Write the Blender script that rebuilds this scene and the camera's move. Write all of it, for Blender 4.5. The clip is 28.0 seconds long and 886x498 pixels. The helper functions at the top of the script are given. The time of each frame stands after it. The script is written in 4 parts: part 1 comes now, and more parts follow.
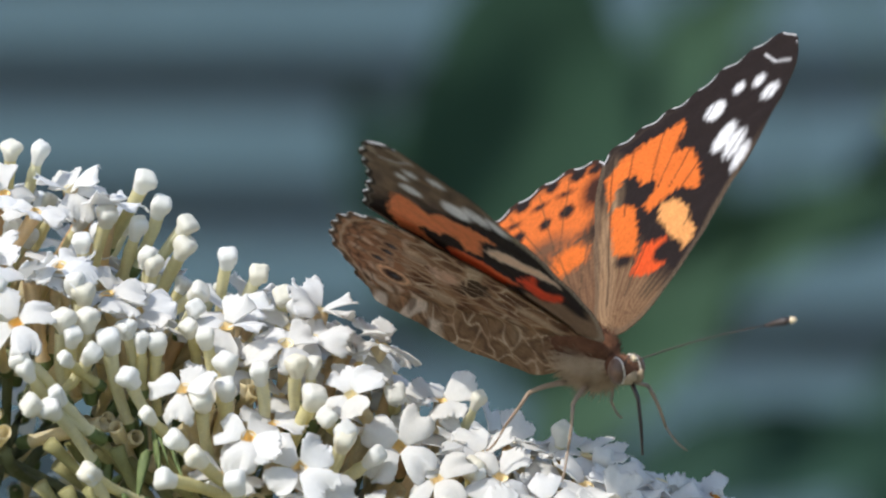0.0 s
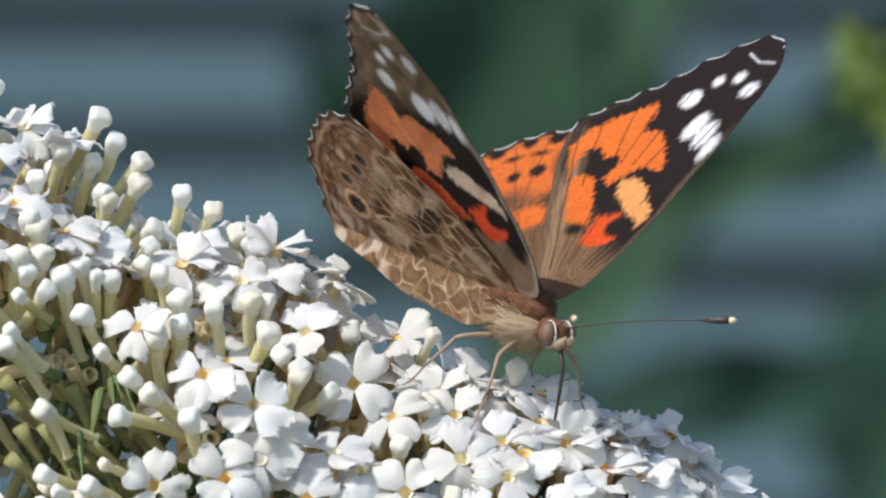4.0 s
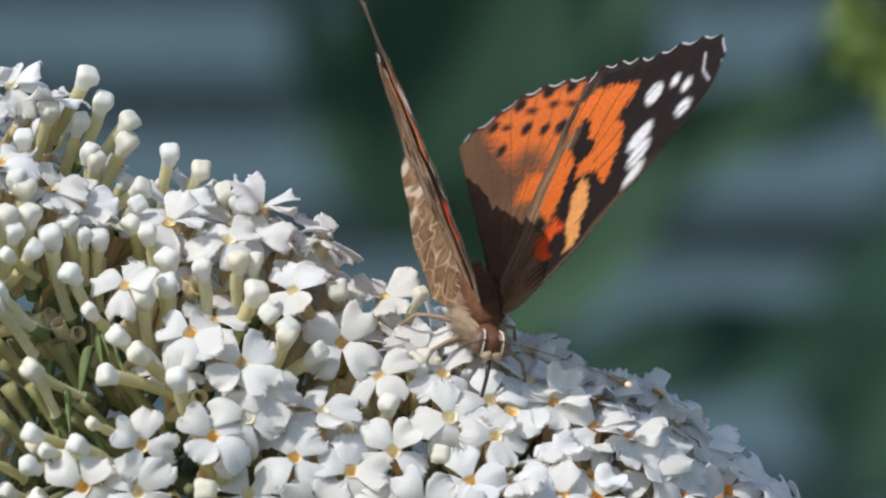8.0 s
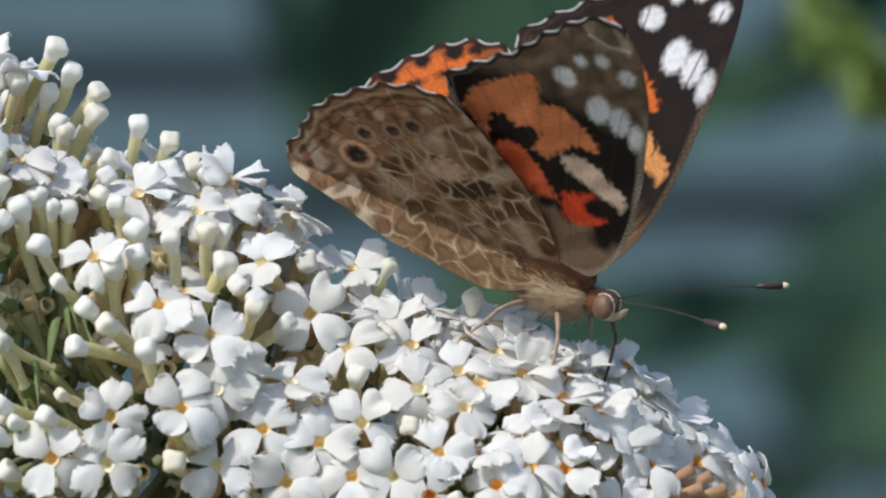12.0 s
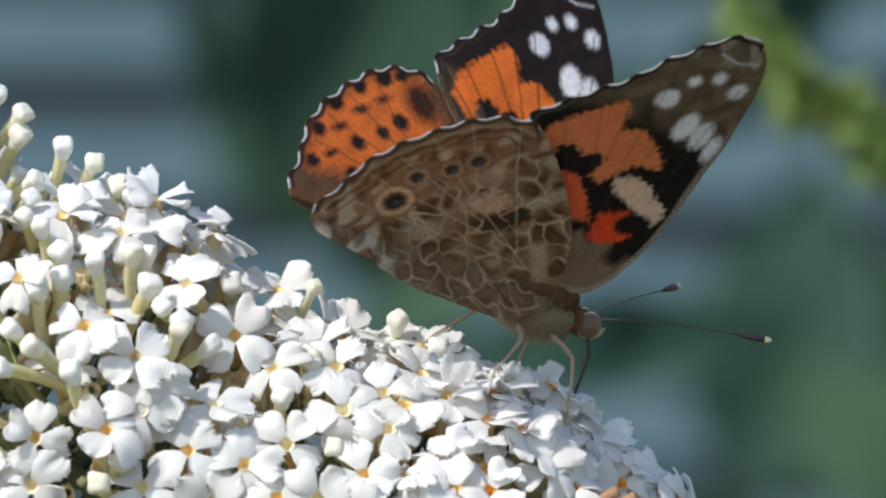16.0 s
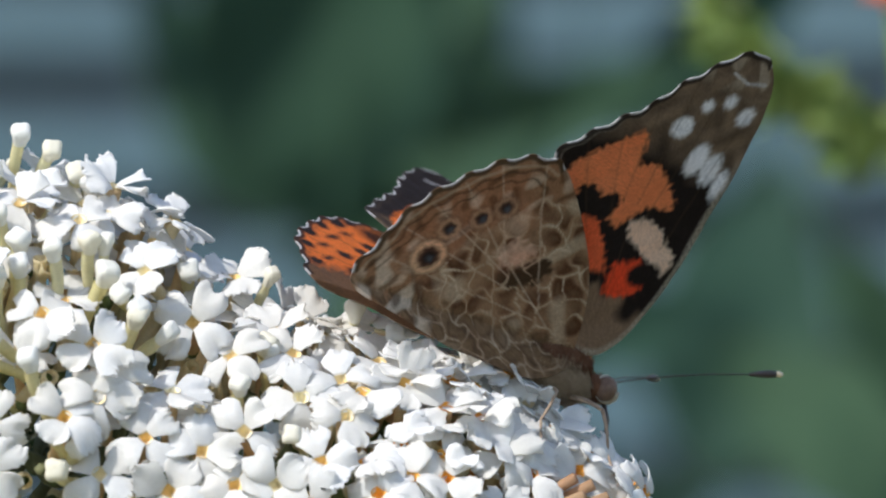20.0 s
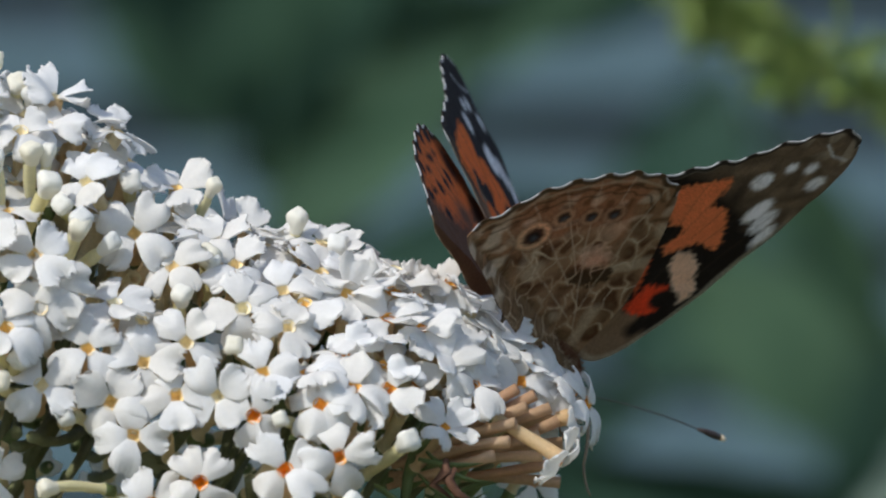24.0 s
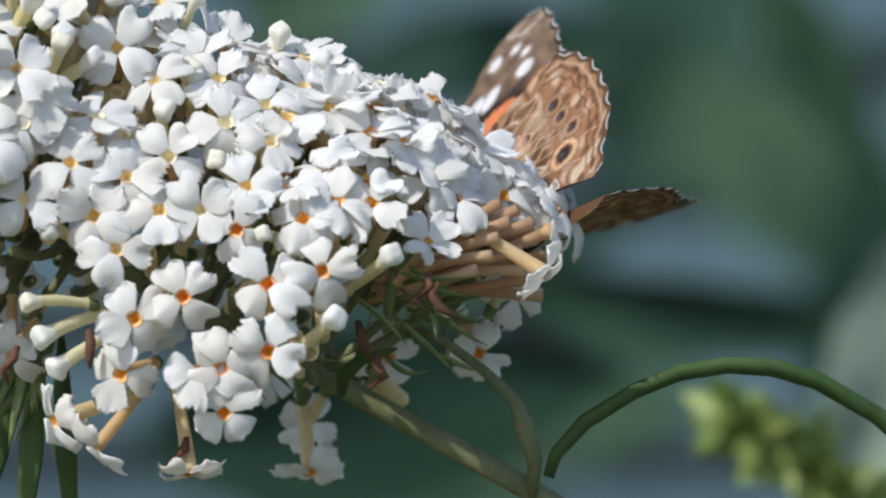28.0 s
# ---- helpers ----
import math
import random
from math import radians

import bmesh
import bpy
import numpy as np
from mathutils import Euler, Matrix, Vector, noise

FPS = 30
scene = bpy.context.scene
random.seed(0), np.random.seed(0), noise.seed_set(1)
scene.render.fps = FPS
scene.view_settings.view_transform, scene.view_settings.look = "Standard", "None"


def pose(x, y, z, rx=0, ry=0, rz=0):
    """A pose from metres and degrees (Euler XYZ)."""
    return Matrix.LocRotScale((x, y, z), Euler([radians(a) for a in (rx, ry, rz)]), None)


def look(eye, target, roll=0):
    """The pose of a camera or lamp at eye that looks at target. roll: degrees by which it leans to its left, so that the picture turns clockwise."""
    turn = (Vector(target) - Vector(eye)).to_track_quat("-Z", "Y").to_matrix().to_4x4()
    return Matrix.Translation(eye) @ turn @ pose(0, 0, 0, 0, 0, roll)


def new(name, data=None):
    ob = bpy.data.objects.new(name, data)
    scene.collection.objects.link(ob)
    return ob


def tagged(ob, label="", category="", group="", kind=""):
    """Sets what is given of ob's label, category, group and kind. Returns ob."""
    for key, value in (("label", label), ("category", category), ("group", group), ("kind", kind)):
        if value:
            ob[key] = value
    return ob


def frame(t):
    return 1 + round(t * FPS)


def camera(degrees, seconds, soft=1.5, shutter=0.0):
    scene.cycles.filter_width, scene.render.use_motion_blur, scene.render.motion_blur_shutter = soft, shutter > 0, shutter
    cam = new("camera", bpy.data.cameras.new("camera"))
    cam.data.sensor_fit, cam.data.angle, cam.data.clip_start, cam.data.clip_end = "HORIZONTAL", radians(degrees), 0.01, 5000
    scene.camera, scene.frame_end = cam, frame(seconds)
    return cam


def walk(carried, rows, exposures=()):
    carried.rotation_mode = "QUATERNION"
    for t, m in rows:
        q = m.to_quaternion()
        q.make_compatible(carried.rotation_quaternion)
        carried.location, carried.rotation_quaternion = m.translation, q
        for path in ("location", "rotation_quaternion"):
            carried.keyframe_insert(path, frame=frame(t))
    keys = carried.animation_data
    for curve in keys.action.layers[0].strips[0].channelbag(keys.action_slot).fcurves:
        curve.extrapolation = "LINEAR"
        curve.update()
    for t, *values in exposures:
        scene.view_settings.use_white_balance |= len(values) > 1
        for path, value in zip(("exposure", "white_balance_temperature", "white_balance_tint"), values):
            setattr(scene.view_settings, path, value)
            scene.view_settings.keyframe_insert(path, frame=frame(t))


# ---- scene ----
# Lengths inside things are in millimetres (MM); the flower head hangs 1.2 m above the ground.
MM = 0.001
Z0 = 1.2
EYE = (0.024, -0.8, Z0 + 0.009)

cam = camera(5.61, 28.0, soft=2.15, shutter=0.35)
cam.data.dof.use_dof = True
cam.data.dof.focus_distance = 0.802
cam.data.dof.aperture_fstop = 44.0


def aim(x, z):
    """The camera turned to a point of the flower head's plane, in millimetres from its first floret."""
    return look(EYE, (x * MM, 0, Z0 + z * MM))


walk(cam, [
    (0.0, aim(12.64, 19.53)),
    (0.5, aim(12.79, 19.30)),
    (1.0, aim(15.70, 18.38)),
    (1.5, aim(15.54, 17.07)),
    (2.0, aim(16.23, 17.38)),
    (2.5, aim(15.85, 16.08)),
    (3.0, aim(16.46, 16.16)),
    (3.5, aim(16.23, 14.93)),
    (5.5, aim(19.07, 12.94)),
    (6.0, aim(17.99, 11.41)),
    (6.5, aim(17.38, 9.88)),
    (7.0, aim(17.61, 9.26)),
    (7.5, aim(18.14, 10.41)),
    (8.0, aim(17.76, 10.34)),
    (8.5, aim(17.38, 9.96)),
    (9.0, aim(17.46, 9.80)),
    (9.5, aim(17.76, 10.19)),
    (10.0, aim(19.22, 10.88)),
    (10.5, aim(19.45, 9.19)),
    (11.0, aim(20.52, 9.57)),
    (11.5, aim(21.29, 9.34)),
    (12.0, aim(20.52, 7.81)),
    (12.5, aim(22.21, 8.34)),
    (13.0, aim(23.89, 9.49)),
    (13.5, aim(25.65, 9.65)),
    (15.5, aim(25.73, 10.41)),
    (16.0, aim(27.18, 9.72)),
    (16.5, aim(30.16, 9.49)),
    (17.0, aim(30.24, 9.34)),
    (17.5, aim(29.25, 9.19)),
    (18.0, aim(28.09, 8.19)),
    (18.5, aim(28.48, 8.04)),
    (19.0, aim(29.32, 8.04)),
    (19.5, aim(29.48, 7.50)),
    (20.0, aim(30.93, 8.58)),
    (20.5, aim(32.30, 6.51)),
    (22.5, aim(33.31, 5.37)),
    (23.0, aim(35.53, 5.59)),
    (23.5, aim(34.69, 2.84)),
    (24.0, aim(36.07, 0.69)),
    (24.5, aim(36.30, 1.00)),
    (25.0, aim(36.45, 0.85)),
    (25.5, aim(37.14, -1.37)),
    (26.0, aim(38.52, -3.21)),
    (26.5, aim(39.06, -11.17)),
    (27.0, aim(37.52, -14.08)),
    (27.5, aim(39.13, -15.38)),
    (28.0, aim(37.60, -15.76)),
], exposures=[(0, -0.06), (3.5, -0.08), (6, -0.16), (7, -0.29), (11, -0.26), (12, -0.23), (13, -0.10), (16, 0.04), (20, 0.03), (22.5, -0.08), (25, -0.46), (26.2, -0.52), (27, -0.3), (28, -0.18)])

# ---- light ----
SUN_AZ, SUN_EL = radians(-50), radians(45)   # from straight behind the camera towards its left
sun_way = Vector((math.sin(SUN_AZ) * math.cos(SUN_EL), -math.cos(SUN_AZ) * math.cos(SUN_EL), math.sin(SUN_EL)))
world = bpy.data.worlds.new("sky")
scene.world = world
world.use_nodes = True
sky = world.node_tree.nodes.new("ShaderNodeTexSky")
sky.sky_type, sky.sun_disc = "NISHITA", False
sky.sun_elevation, sky.sun_rotation = SUN_EL, math.atan2(sun_way.x, sun_way.y)
back = world.node_tree.nodes["Background"]
back.inputs["Strength"].default_value = 0.20
world.node_tree.links.new(sky.outputs[0], back.inputs[0])
sun = new("sun", bpy.data.lights.new("sun", "SUN"))
sun.data.energy, sun.data.angle, sun.data.color = 3.85, radians(0.6), (1.0, 0.972, 0.915)
sun.matrix_world = look(sun_way * 20, (0, 0, 0))


# ---- materials ----
def material(name, colour, rough=0.6, vary=0.15, scale=300.0, bump=0.2, through_light=0.0, metal=0.0, spec=0.4, tint=None, attribute="",
             size=0.0002, per_object=0.0):
    """A plain node material: colour broken up by two noises, relief, and light that passes through thin things."""
    m = bpy.data.materials.new(name)
    m.use_nodes = True
    t = m.node_tree
    n, k = t.nodes, t.links
    bsdf = n["Principled BSDF"]
    bsdf.inputs["Roughness"].default_value, bsdf.inputs["Metallic"].default_value = rough, metal
    bsdf.inputs["Specular IOR Level"].default_value = spec
    where = n.new("ShaderNodeTexCoord")
    fine, coarse = n.new("ShaderNodeTexNoise"), n.new("ShaderNodeTexNoise")
    fine.inputs["Scale"].default_value, coarse.inputs["Scale"].default_value = scale * 6, scale
    fine.inputs["Detail"].default_value, coarse.inputs["Detail"].default_value = 4, 3
    for q in (fine, coarse):
        k.new(where.outputs["Object"], q.inputs["Vector"])
    add = n.new("ShaderNodeMath")
    k.new(fine.outputs["Fac"], add.inputs[0]), k.new(coarse.outputs["Fac"], add.inputs[1])
    span = n.new("ShaderNodeMapRange")
    span.inputs["From Min"].default_value, span.inputs["From Max"].default_value = 0.6, 1.4
    span.inputs["To Min"].default_value, span.inputs["To Max"].default_value = 1 - vary, 1 + vary
    k.new(add.outputs[0], span.inputs["Value"])
    mul = n.new("ShaderNodeVectorMath")
    mul.operation = "SCALE"
    if attribute:
        a = n.new("ShaderNodeAttribute")
        a.attribute_name = attribute
        k.new(a.outputs["Color"], mul.inputs[0])
    elif tint:
        mix = n.new("ShaderNodeMix")
        mix.data_type = "RGBA"
        mix.inputs["A"].default_value, mix.inputs["B"].default_value = (*colour, 1), (*tint, 1)
        if per_object:
            info = n.new("ShaderNodeObjectInfo")
            k.new(info.outputs["Random"], mix.inputs["Factor"])
        else:
            k.new(coarse.outputs["Fac"], mix.inputs["Factor"])
        k.new(mix.outputs["Result"], mul.inputs[0])
    else:
        mul.inputs[0].default_value = colour
    k.new(span.outputs["Result"], mul.inputs["Scale"])
    k.new(mul.outputs[0], bsdf.inputs["Base Color"])
    if bump:
        b = n.new("ShaderNodeBump")
        b.inputs["Strength"].default_value, b.inputs["Distance"].default_value = bump, size
        k.new(add.outputs[0], b.inputs["Height"])
        k.new(b.outputs["Normal"], bsdf.inputs["Normal"])
    if through_light:
        tr, ms = n.new("ShaderNodeBsdfTranslucent"), n.new("ShaderNodeMixShader")
        k.new(mul.outputs[0], tr.inputs["Color"])
        ms.inputs[0].default_value = through_light
        k.new(bsdf.outputs[0], ms.inputs[1]), k.new(tr.outputs[0], ms.inputs[2])
        k.new(ms.outputs[0], n["Material Output"].inputs["Surface"])
    return m


PETAL = material("petal_white", (0.93, 0.93, 0.925), 0.7, 0.05, 500, 0.15, 0.5, tint=(0.90, 0.88, 0.84), per_object=1, spec=0.15)
BUD = material("bud_cream", (0.90, 0.90, 0.87), 0.6, 0.04, 400, 0.1, 0.3, tint=(0.88, 0.84, 0.70), per_object=1, spec=0.2)
TUBE = material("corolla_tube", (0.87, 0.77, 0.52), 0.55, 0.12, 500, 0.2, 0.45, tint=(0.80, 0.57, 0.31), per_object=1, spec=0.2)
OLD_TUBE = material("old_corolla_tube", (0.74, 0.53, 0.33), 0.55, 0.12, 500, 0.2, 0.4, tint=(0.62, 0.34, 0.19), per_object=1, spec=0.2)
TUBE_YOUNG = material("bud_tube", (0.85, 0.81, 0.56), 0.55, 0.1, 500, 0.2, 0.4, tint=(0.74, 0.67, 0.35), per_object=1, spec=0.2)
THROAT = material("throat_orange", (0.80, 0.30, 0.03), 0.7, 0.2, 900, 0.2, tint=(0.84, 0.46, 0.10), per_object=1, spec=0.1)
THROAT_YOUNG = material("throat_yellow", (0.84, 0.58, 0.20), 0.7, 0.15, 900, 0.2, tint=(0.88, 0.80, 0.56), per_object=1, spec=0.1)
GREEN_BUD = material("green_bud", (0.30, 0.31, 0.13), 0.55, 0.15, 500, 0.2, 0.25, tint=(0.48, 0.44, 0.22), per_object=1, spec=0.2)
CALYX = material("calyx_green", (0.13, 0.19, 0.07), 0.6, 0.2, 600, 0.3, 0.2, tint=(0.23, 0.28, 0.11))
STEM = material("stem_green", (0.15, 0.17, 0.08), 0.7, 0.2, 300, 0.4, tint=(0.21, 0.21, 0.12), spec=0.15)
LEAF = material("leaf_green", (0.055, 0.115, 0.035), 0.6, 0.25, 120, 0.5, 0.2, tint=(0.09, 0.14, 0.045), spec=0.25)
DRY = material("withered_brown", (0.12, 0.055, 0.03), 0.8, 0.3, 500, 0.5)
WING = material("wing_scales", (1, 1, 1), 0.75, 0.12, 900, 0.35, 0.28, spec=0.15, attribute="scales")
FUR = material("body_fur", (0.115, 0.052, 0.03), 0.9, 0.3, 900, 0.5, tint=(0.19, 0.09, 0.05), spec=0.1)
TAN_FUR = material("tan_fur", (0.40, 0.29, 0.18), 0.9, 0.3, 900, 0.8, tint=(0.52, 0.40, 0.26), spec=0.1)
PALE_FUR = material("pale_fur", (0.42, 0.30, 0.19), 0.9, 0.15, 900, 0.3, 0.2, tint=(0.60, 0.47, 0.33), spec=0.1)
EYE_SKIN = material("compound_eye", (0.12, 0.065, 0.04), 0.35, 0.3, 1500, 0.3, tint=(0.22, 0.13, 0.085))
EYE_RIM = material("eye_rim", (0.80, 0.72, 0.60), 0.8, 0.1, 900, 0.2)
CHITIN = material("dark_chitin", (0.05, 0.035, 0.03), 0.4, 0.2, 900, 0.2)
LEG = material("leg_tan", (0.42, 0.31, 0.22), 0.6, 0.25, 900, 0.3, tint=(0.28, 0.19, 0.13))
TIP = material("antenna_tip", (0.85, 0.68, 0.45), 0.5, 0.1, 900, 0.1)
# blue-grey fence colour, darkened to hold the shade it stands in
SHADED_BOARD = material("shaded_board", (0.082, 0.142, 0.172), 0.6, 0.12, 6, 0.15, tint=(0.10, 0.165, 0.195), size=0.002)
# tone taken from the shadow bands between the slats
GAP_SHADE = material("gap_shade", (0.12, 0.135, 0.17), 0.8, 0.2, 6, 0.1, size=0.002)
SHRUB = material("shrub_leaf", (0.022, 0.056, 0.038), 0.7, 0.25, 25, 0.3, 0.1, tint=(0.042, 0.085, 0.044), per_object=1, size=0.001, spec=0.15)
SPRIG = material("young_leaf", (0.24, 0.35, 0.09), 0.5, 0.2, 150, 0.3, 0.35, tint=(0.38, 0.46, 0.15), per_object=1)
SOIL = material("soil", (0.09, 0.07, 0.05), 0.9, 0.3, 8, 0.6, tint=(0.06, 0.09, 0.03), size=0.01)
ORANGE = material("orange_petal", (0.75, 0.16, 0.03), 0.5, 0.1, 80, 0.2, 0.2)


# ---- mesh helpers ----
def mesh_from(name, verts, faces, mats, smooth=True, slots=None):
    me = bpy.data.meshes.new(name)
    me.from_pydata([tuple(v) for v in verts], [], [tuple(f) for f in faces])
    for m in (mats if isinstance(mats, (list, tuple)) else [mats]):
        me.materials.append(m)
    if slots is not None:
        me.polygons.foreach_set("material_index", slots)
    if smooth:
        me.polygons.foreach_set("use_smooth", [True] * len(me.polygons))
    me.update()
    return me


def thing(name, label, category, group="", kind="", m=None):
    ob = tagged(new(name), label, category, group, kind)
    ob.empty_display_size = 0.01
    if m is not None:
        ob.matrix_basis = m
    return ob


def part(name, me, parent, m=None, label=""):
    ob = new(name, me)
    ob.parent = parent
    if m is not None:
        ob.matrix_basis = m
    return tagged(ob, label)


def sweep(points, radii, sides=8, flat=1.0, cap=True):
    """A tube along points (millimetres), as verts and faces; flat squeezes its section."""
    pts = [Vector(p) for p in points]
    verts, faces = [], []
    ref = Vector((0.3, 0.5, 0.81))
    for i, p in enumerate(pts):
        d = (pts[min(i + 1, len(pts) - 1)] - pts[max(i - 1, 0)]).normalized()
        a = d.cross(ref)
        a = a.normalized() if a.length > 1e-4 else d.orthogonal().normalized()
        b = d.cross(a)
        for j in range(sides):
            w = 2 * math.pi * j / sides
            verts.append((p + (a * math.cos(w) + b * math.sin(w) * flat) * radii[i]) * MM)
    for i in range(len(pts) - 1):
        for j in range(sides):
            k = (j + 1) % sides
            faces.append((i * sides + j, i * sides + k, (i + 1) * sides + k, (i + 1) * sides + j))
    if cap:
        faces.append(tuple(range(sides - 1, -1, -1)))
        faces.append(tuple(range((len(pts) - 1) * sides, len(pts) * sides)))
    return verts, faces


def curve_points(a, b, bend, count=8):
    """Points from a to b, bowed by the vector bend at the middle."""
    a, b, bend = Vector(a), Vector(b), Vector(bend)
    return [a.lerp(b, i / (count - 1)) + bend * 4 * (i / (count - 1)) * (1 - i / (count - 1)) for i in range(count)]


def facing(place, way, roll=0.0):
    """The pose of a thing at place (metres) whose +z looks along way, turned by roll degrees."""
    return Matrix.Translation(place) @ Vector(way).to_track_quat("Z", "Y").to_matrix().to_4x4() @ pose(0, 0, 0, 0, 0, roll)


# ---- flower head ----
BASE = Vector((28.4, 10.0, -28.2))            # where the stem enters the flower head
AXIS = Vector((-0.887, 0.0, 0.461))           # towards its tip
ACROSS = Vector((0.461, 0.0, 0.887))


def radius(s):
    """The flower head's radius s millimetres from its base."""
    return float(np.interp(s, [-18, -15, -11, -5, 0, 6, 13, 20, 26, 33, 37, 43, 50, 54, 60, 64, 72, 95, 115], [8, 15, 20.6, 23.2, 24.6, 26.4, 25.6, 23.8, 22.6, 22.8, 24.4, 24.4, 24.0, 22.8, 24.0, 24.6, 23.6, 19, 8]))


def on_head(x, z, lift=0.0):
    """The place and outward way on the near side of the flower head over (x, z)."""
    q = Vector((x, 0, z)) - Vector((BASE.x, 0, BASE.z))
    s, d = q.dot(AXIS), q.dot(ACROSS)
    r = radius(s)
    c = max(-0.97, min(0.97, d / r))
    depth = math.sqrt(1 - c * c)
    end = max(0.0, -s / 17.0)
    way = (ACROSS * c + Vector((0, -depth, 0)) - AXIS * (0.9 * end) + AXIS * 0.08).normalized()
    y = BASE.y - r * depth + 1.0
    grow = 1 + y / 800.0
    place = Vector((24 + (x - 24) * grow, y, 9 + (z - 9) * grow)) + way * lift
    return place, way


def petal_mesh(seed, frilled=False):
    """One lobe of a floret: a narrow foot that widens to a broad, blunt end, bent back when old, frilled at the rim when young."""
    rnd = random.Random(seed)
    rows, cols = 14, 22
    ragged = rnd.uniform(0.12, 0.3) if frilled else rnd.choice((0.07, 0.12, 0.2, 0.3))
    length, wide = (2.95 if frilled else 2.72) * rnd.uniform(0.88, 1.12), (1.68 if frilled else 1.5) * rnd.uniform(0.88, 1.12)
    bend, cup, ph, skew = (rnd.uniform(-0.7, 0.5) if frilled else rnd.uniform(-0.2, 1.4)), rnd.uniform(-0.95, 0.35), rnd.uniform(0, 6), rnd.uniform(-0.14, 0.14)
    blunt, notch, wavy = rnd.uniform(0.0, 0.14), rnd.uniform(-0.16, 0.06), 2.3 if frilled else 1.6
    fan, square = rnd.uniform(0.95, 1.6), rnd.uniform(0.3, 0.62)
    teeth = [rnd.uniform(-1, 1) * ragged for _ in range(cols + 1)]
    nicks = [[rnd.uniform(-1, 1) * ragged * 0.4 for _ in range(rows + 1)] for _ in (0, 1)]
    verts, faces = [], []
    for i in range(rows + 1):
        u = i / rows
        full = 0.3 + 0.7 * math.sin(math.pi / 2 * min(1.0, u / 0.8)) ** fan
        if u > 0.8:
            full = max(square, (1 - ((u - 0.8) / 0.23) ** 2.4)) ** 0.5
        half = wide * full
        for j in range(cols + 1):
            v = 2 * j / cols - 1
            reach = length * (1 - blunt * abs(v) ** 2.5 + notch * math.exp(-7 * v * v) + 0.04 * math.sin(4 * v + ph)) + teeth[j] * u ** 5
            wave = wavy * (0.12 * math.sin(3 * v + ph) + 0.05 * math.sin(7 * v + 2 * ph)) * u * u
            z = 0.22 * math.sin(math.pi * min(u * 1.1, 1.0)) + 0.04 * u - bend * u * u * (0.6 + 0.4 * u) + cup * v * v * u + wave + 0.07 * u * math.sin(5 * u + ph + 2 * v) + teeth[(j + 7) % cols] * 0.4 * u ** 6
            side = half * v * (1 + nicks[v > 0][i] * abs(v) ** 6 * min(1.0, 1.6 * u))
            verts.append(((0.46 + reach * u) * MM, (side + skew * length * u * u) * MM, z * MM))
    for i in range(rows):
        for j in range(cols):
            a = i * (cols + 1) + j
            faces.append((a, a + 1, a + cols + 2, a + cols + 1))
    top = len(verts)
    verts += [(x, y, z - 0.12 * MM) for x, y, z in verts]
    faces += [tuple(top + k for k in reversed(f)) for f in faces]
    rim = [j for j in range(cols + 1)] + [i * (cols + 1) + cols for i in range(1, rows + 1)]
    rim += [rows * (cols + 1) + j for j in range(cols - 1, -1, -1)] + [i * (cols + 1) for i in range(rows - 1, 0, -1)]
    for a, c in zip(rim, rim[1:] + rim[:1]):
        faces.append((c, a, a + top, c + top))
    return mesh_from("petal", verts, faces, PETAL)


PETALS = [petal_mesh(i) for i in range(30)]
FRILLED = [petal_mesh(100 + i, True) for i in range(20)]


def lathe(profile, sides=10):
    """Verts and faces of a turned shape about z from (radius, z) pairs in millimetres."""
    verts, faces = [], []
    for r, z in profile:
        for j in range(sides):
            w = 2 * math.pi * j / sides
            verts.append((r * math.cos(w) * MM, r * math.sin(w) * MM, z * MM))
    for i in range(len(profile) - 1):
        for j in range(sides):
            k = (j + 1) % sides
            faces.append((i * sides + j, i * sides + k, (i + 1) * sides + k, (i + 1) * sides + j))
    return verts, faces


def tube_mesh(length, fat):
    prof = [(0.25, -length - 1.2), (0.6, -length - 0.9), (0.7, -length + 0.4), (0.52 * fat, -length + 0.8), (0.6 * fat, -length * 0.55),
            (0.68 * fat, -1.4), (0.7 * fat, -0.5), (0.68, -0.12), (0.6, -0.15), (0.5, -0.8)]
    v, f = lathe(prof)
    slots = [1 if i < 20 else 0 for i in range(len(f))]
    return mesh_from("floret", v, f, [TUBE, CALYX], slots=slots)


TUBES = [tube_mesh(l, w) for l, w in ((7.5, 1.0), (8.5, 1.1), (7.0, 0.9))]
v, f = lathe([(0.68, 0.06), (0.58, -0.06), (0.46, -0.3), (0.36, -0.7), (0.26, -0.9), (0.0, -0.95)], 12)
THROATS = mesh_from("throat", v, f, THROAT)
THROATS_YOUNG = mesh_from("throat", v, f, THROAT_YOUNG)


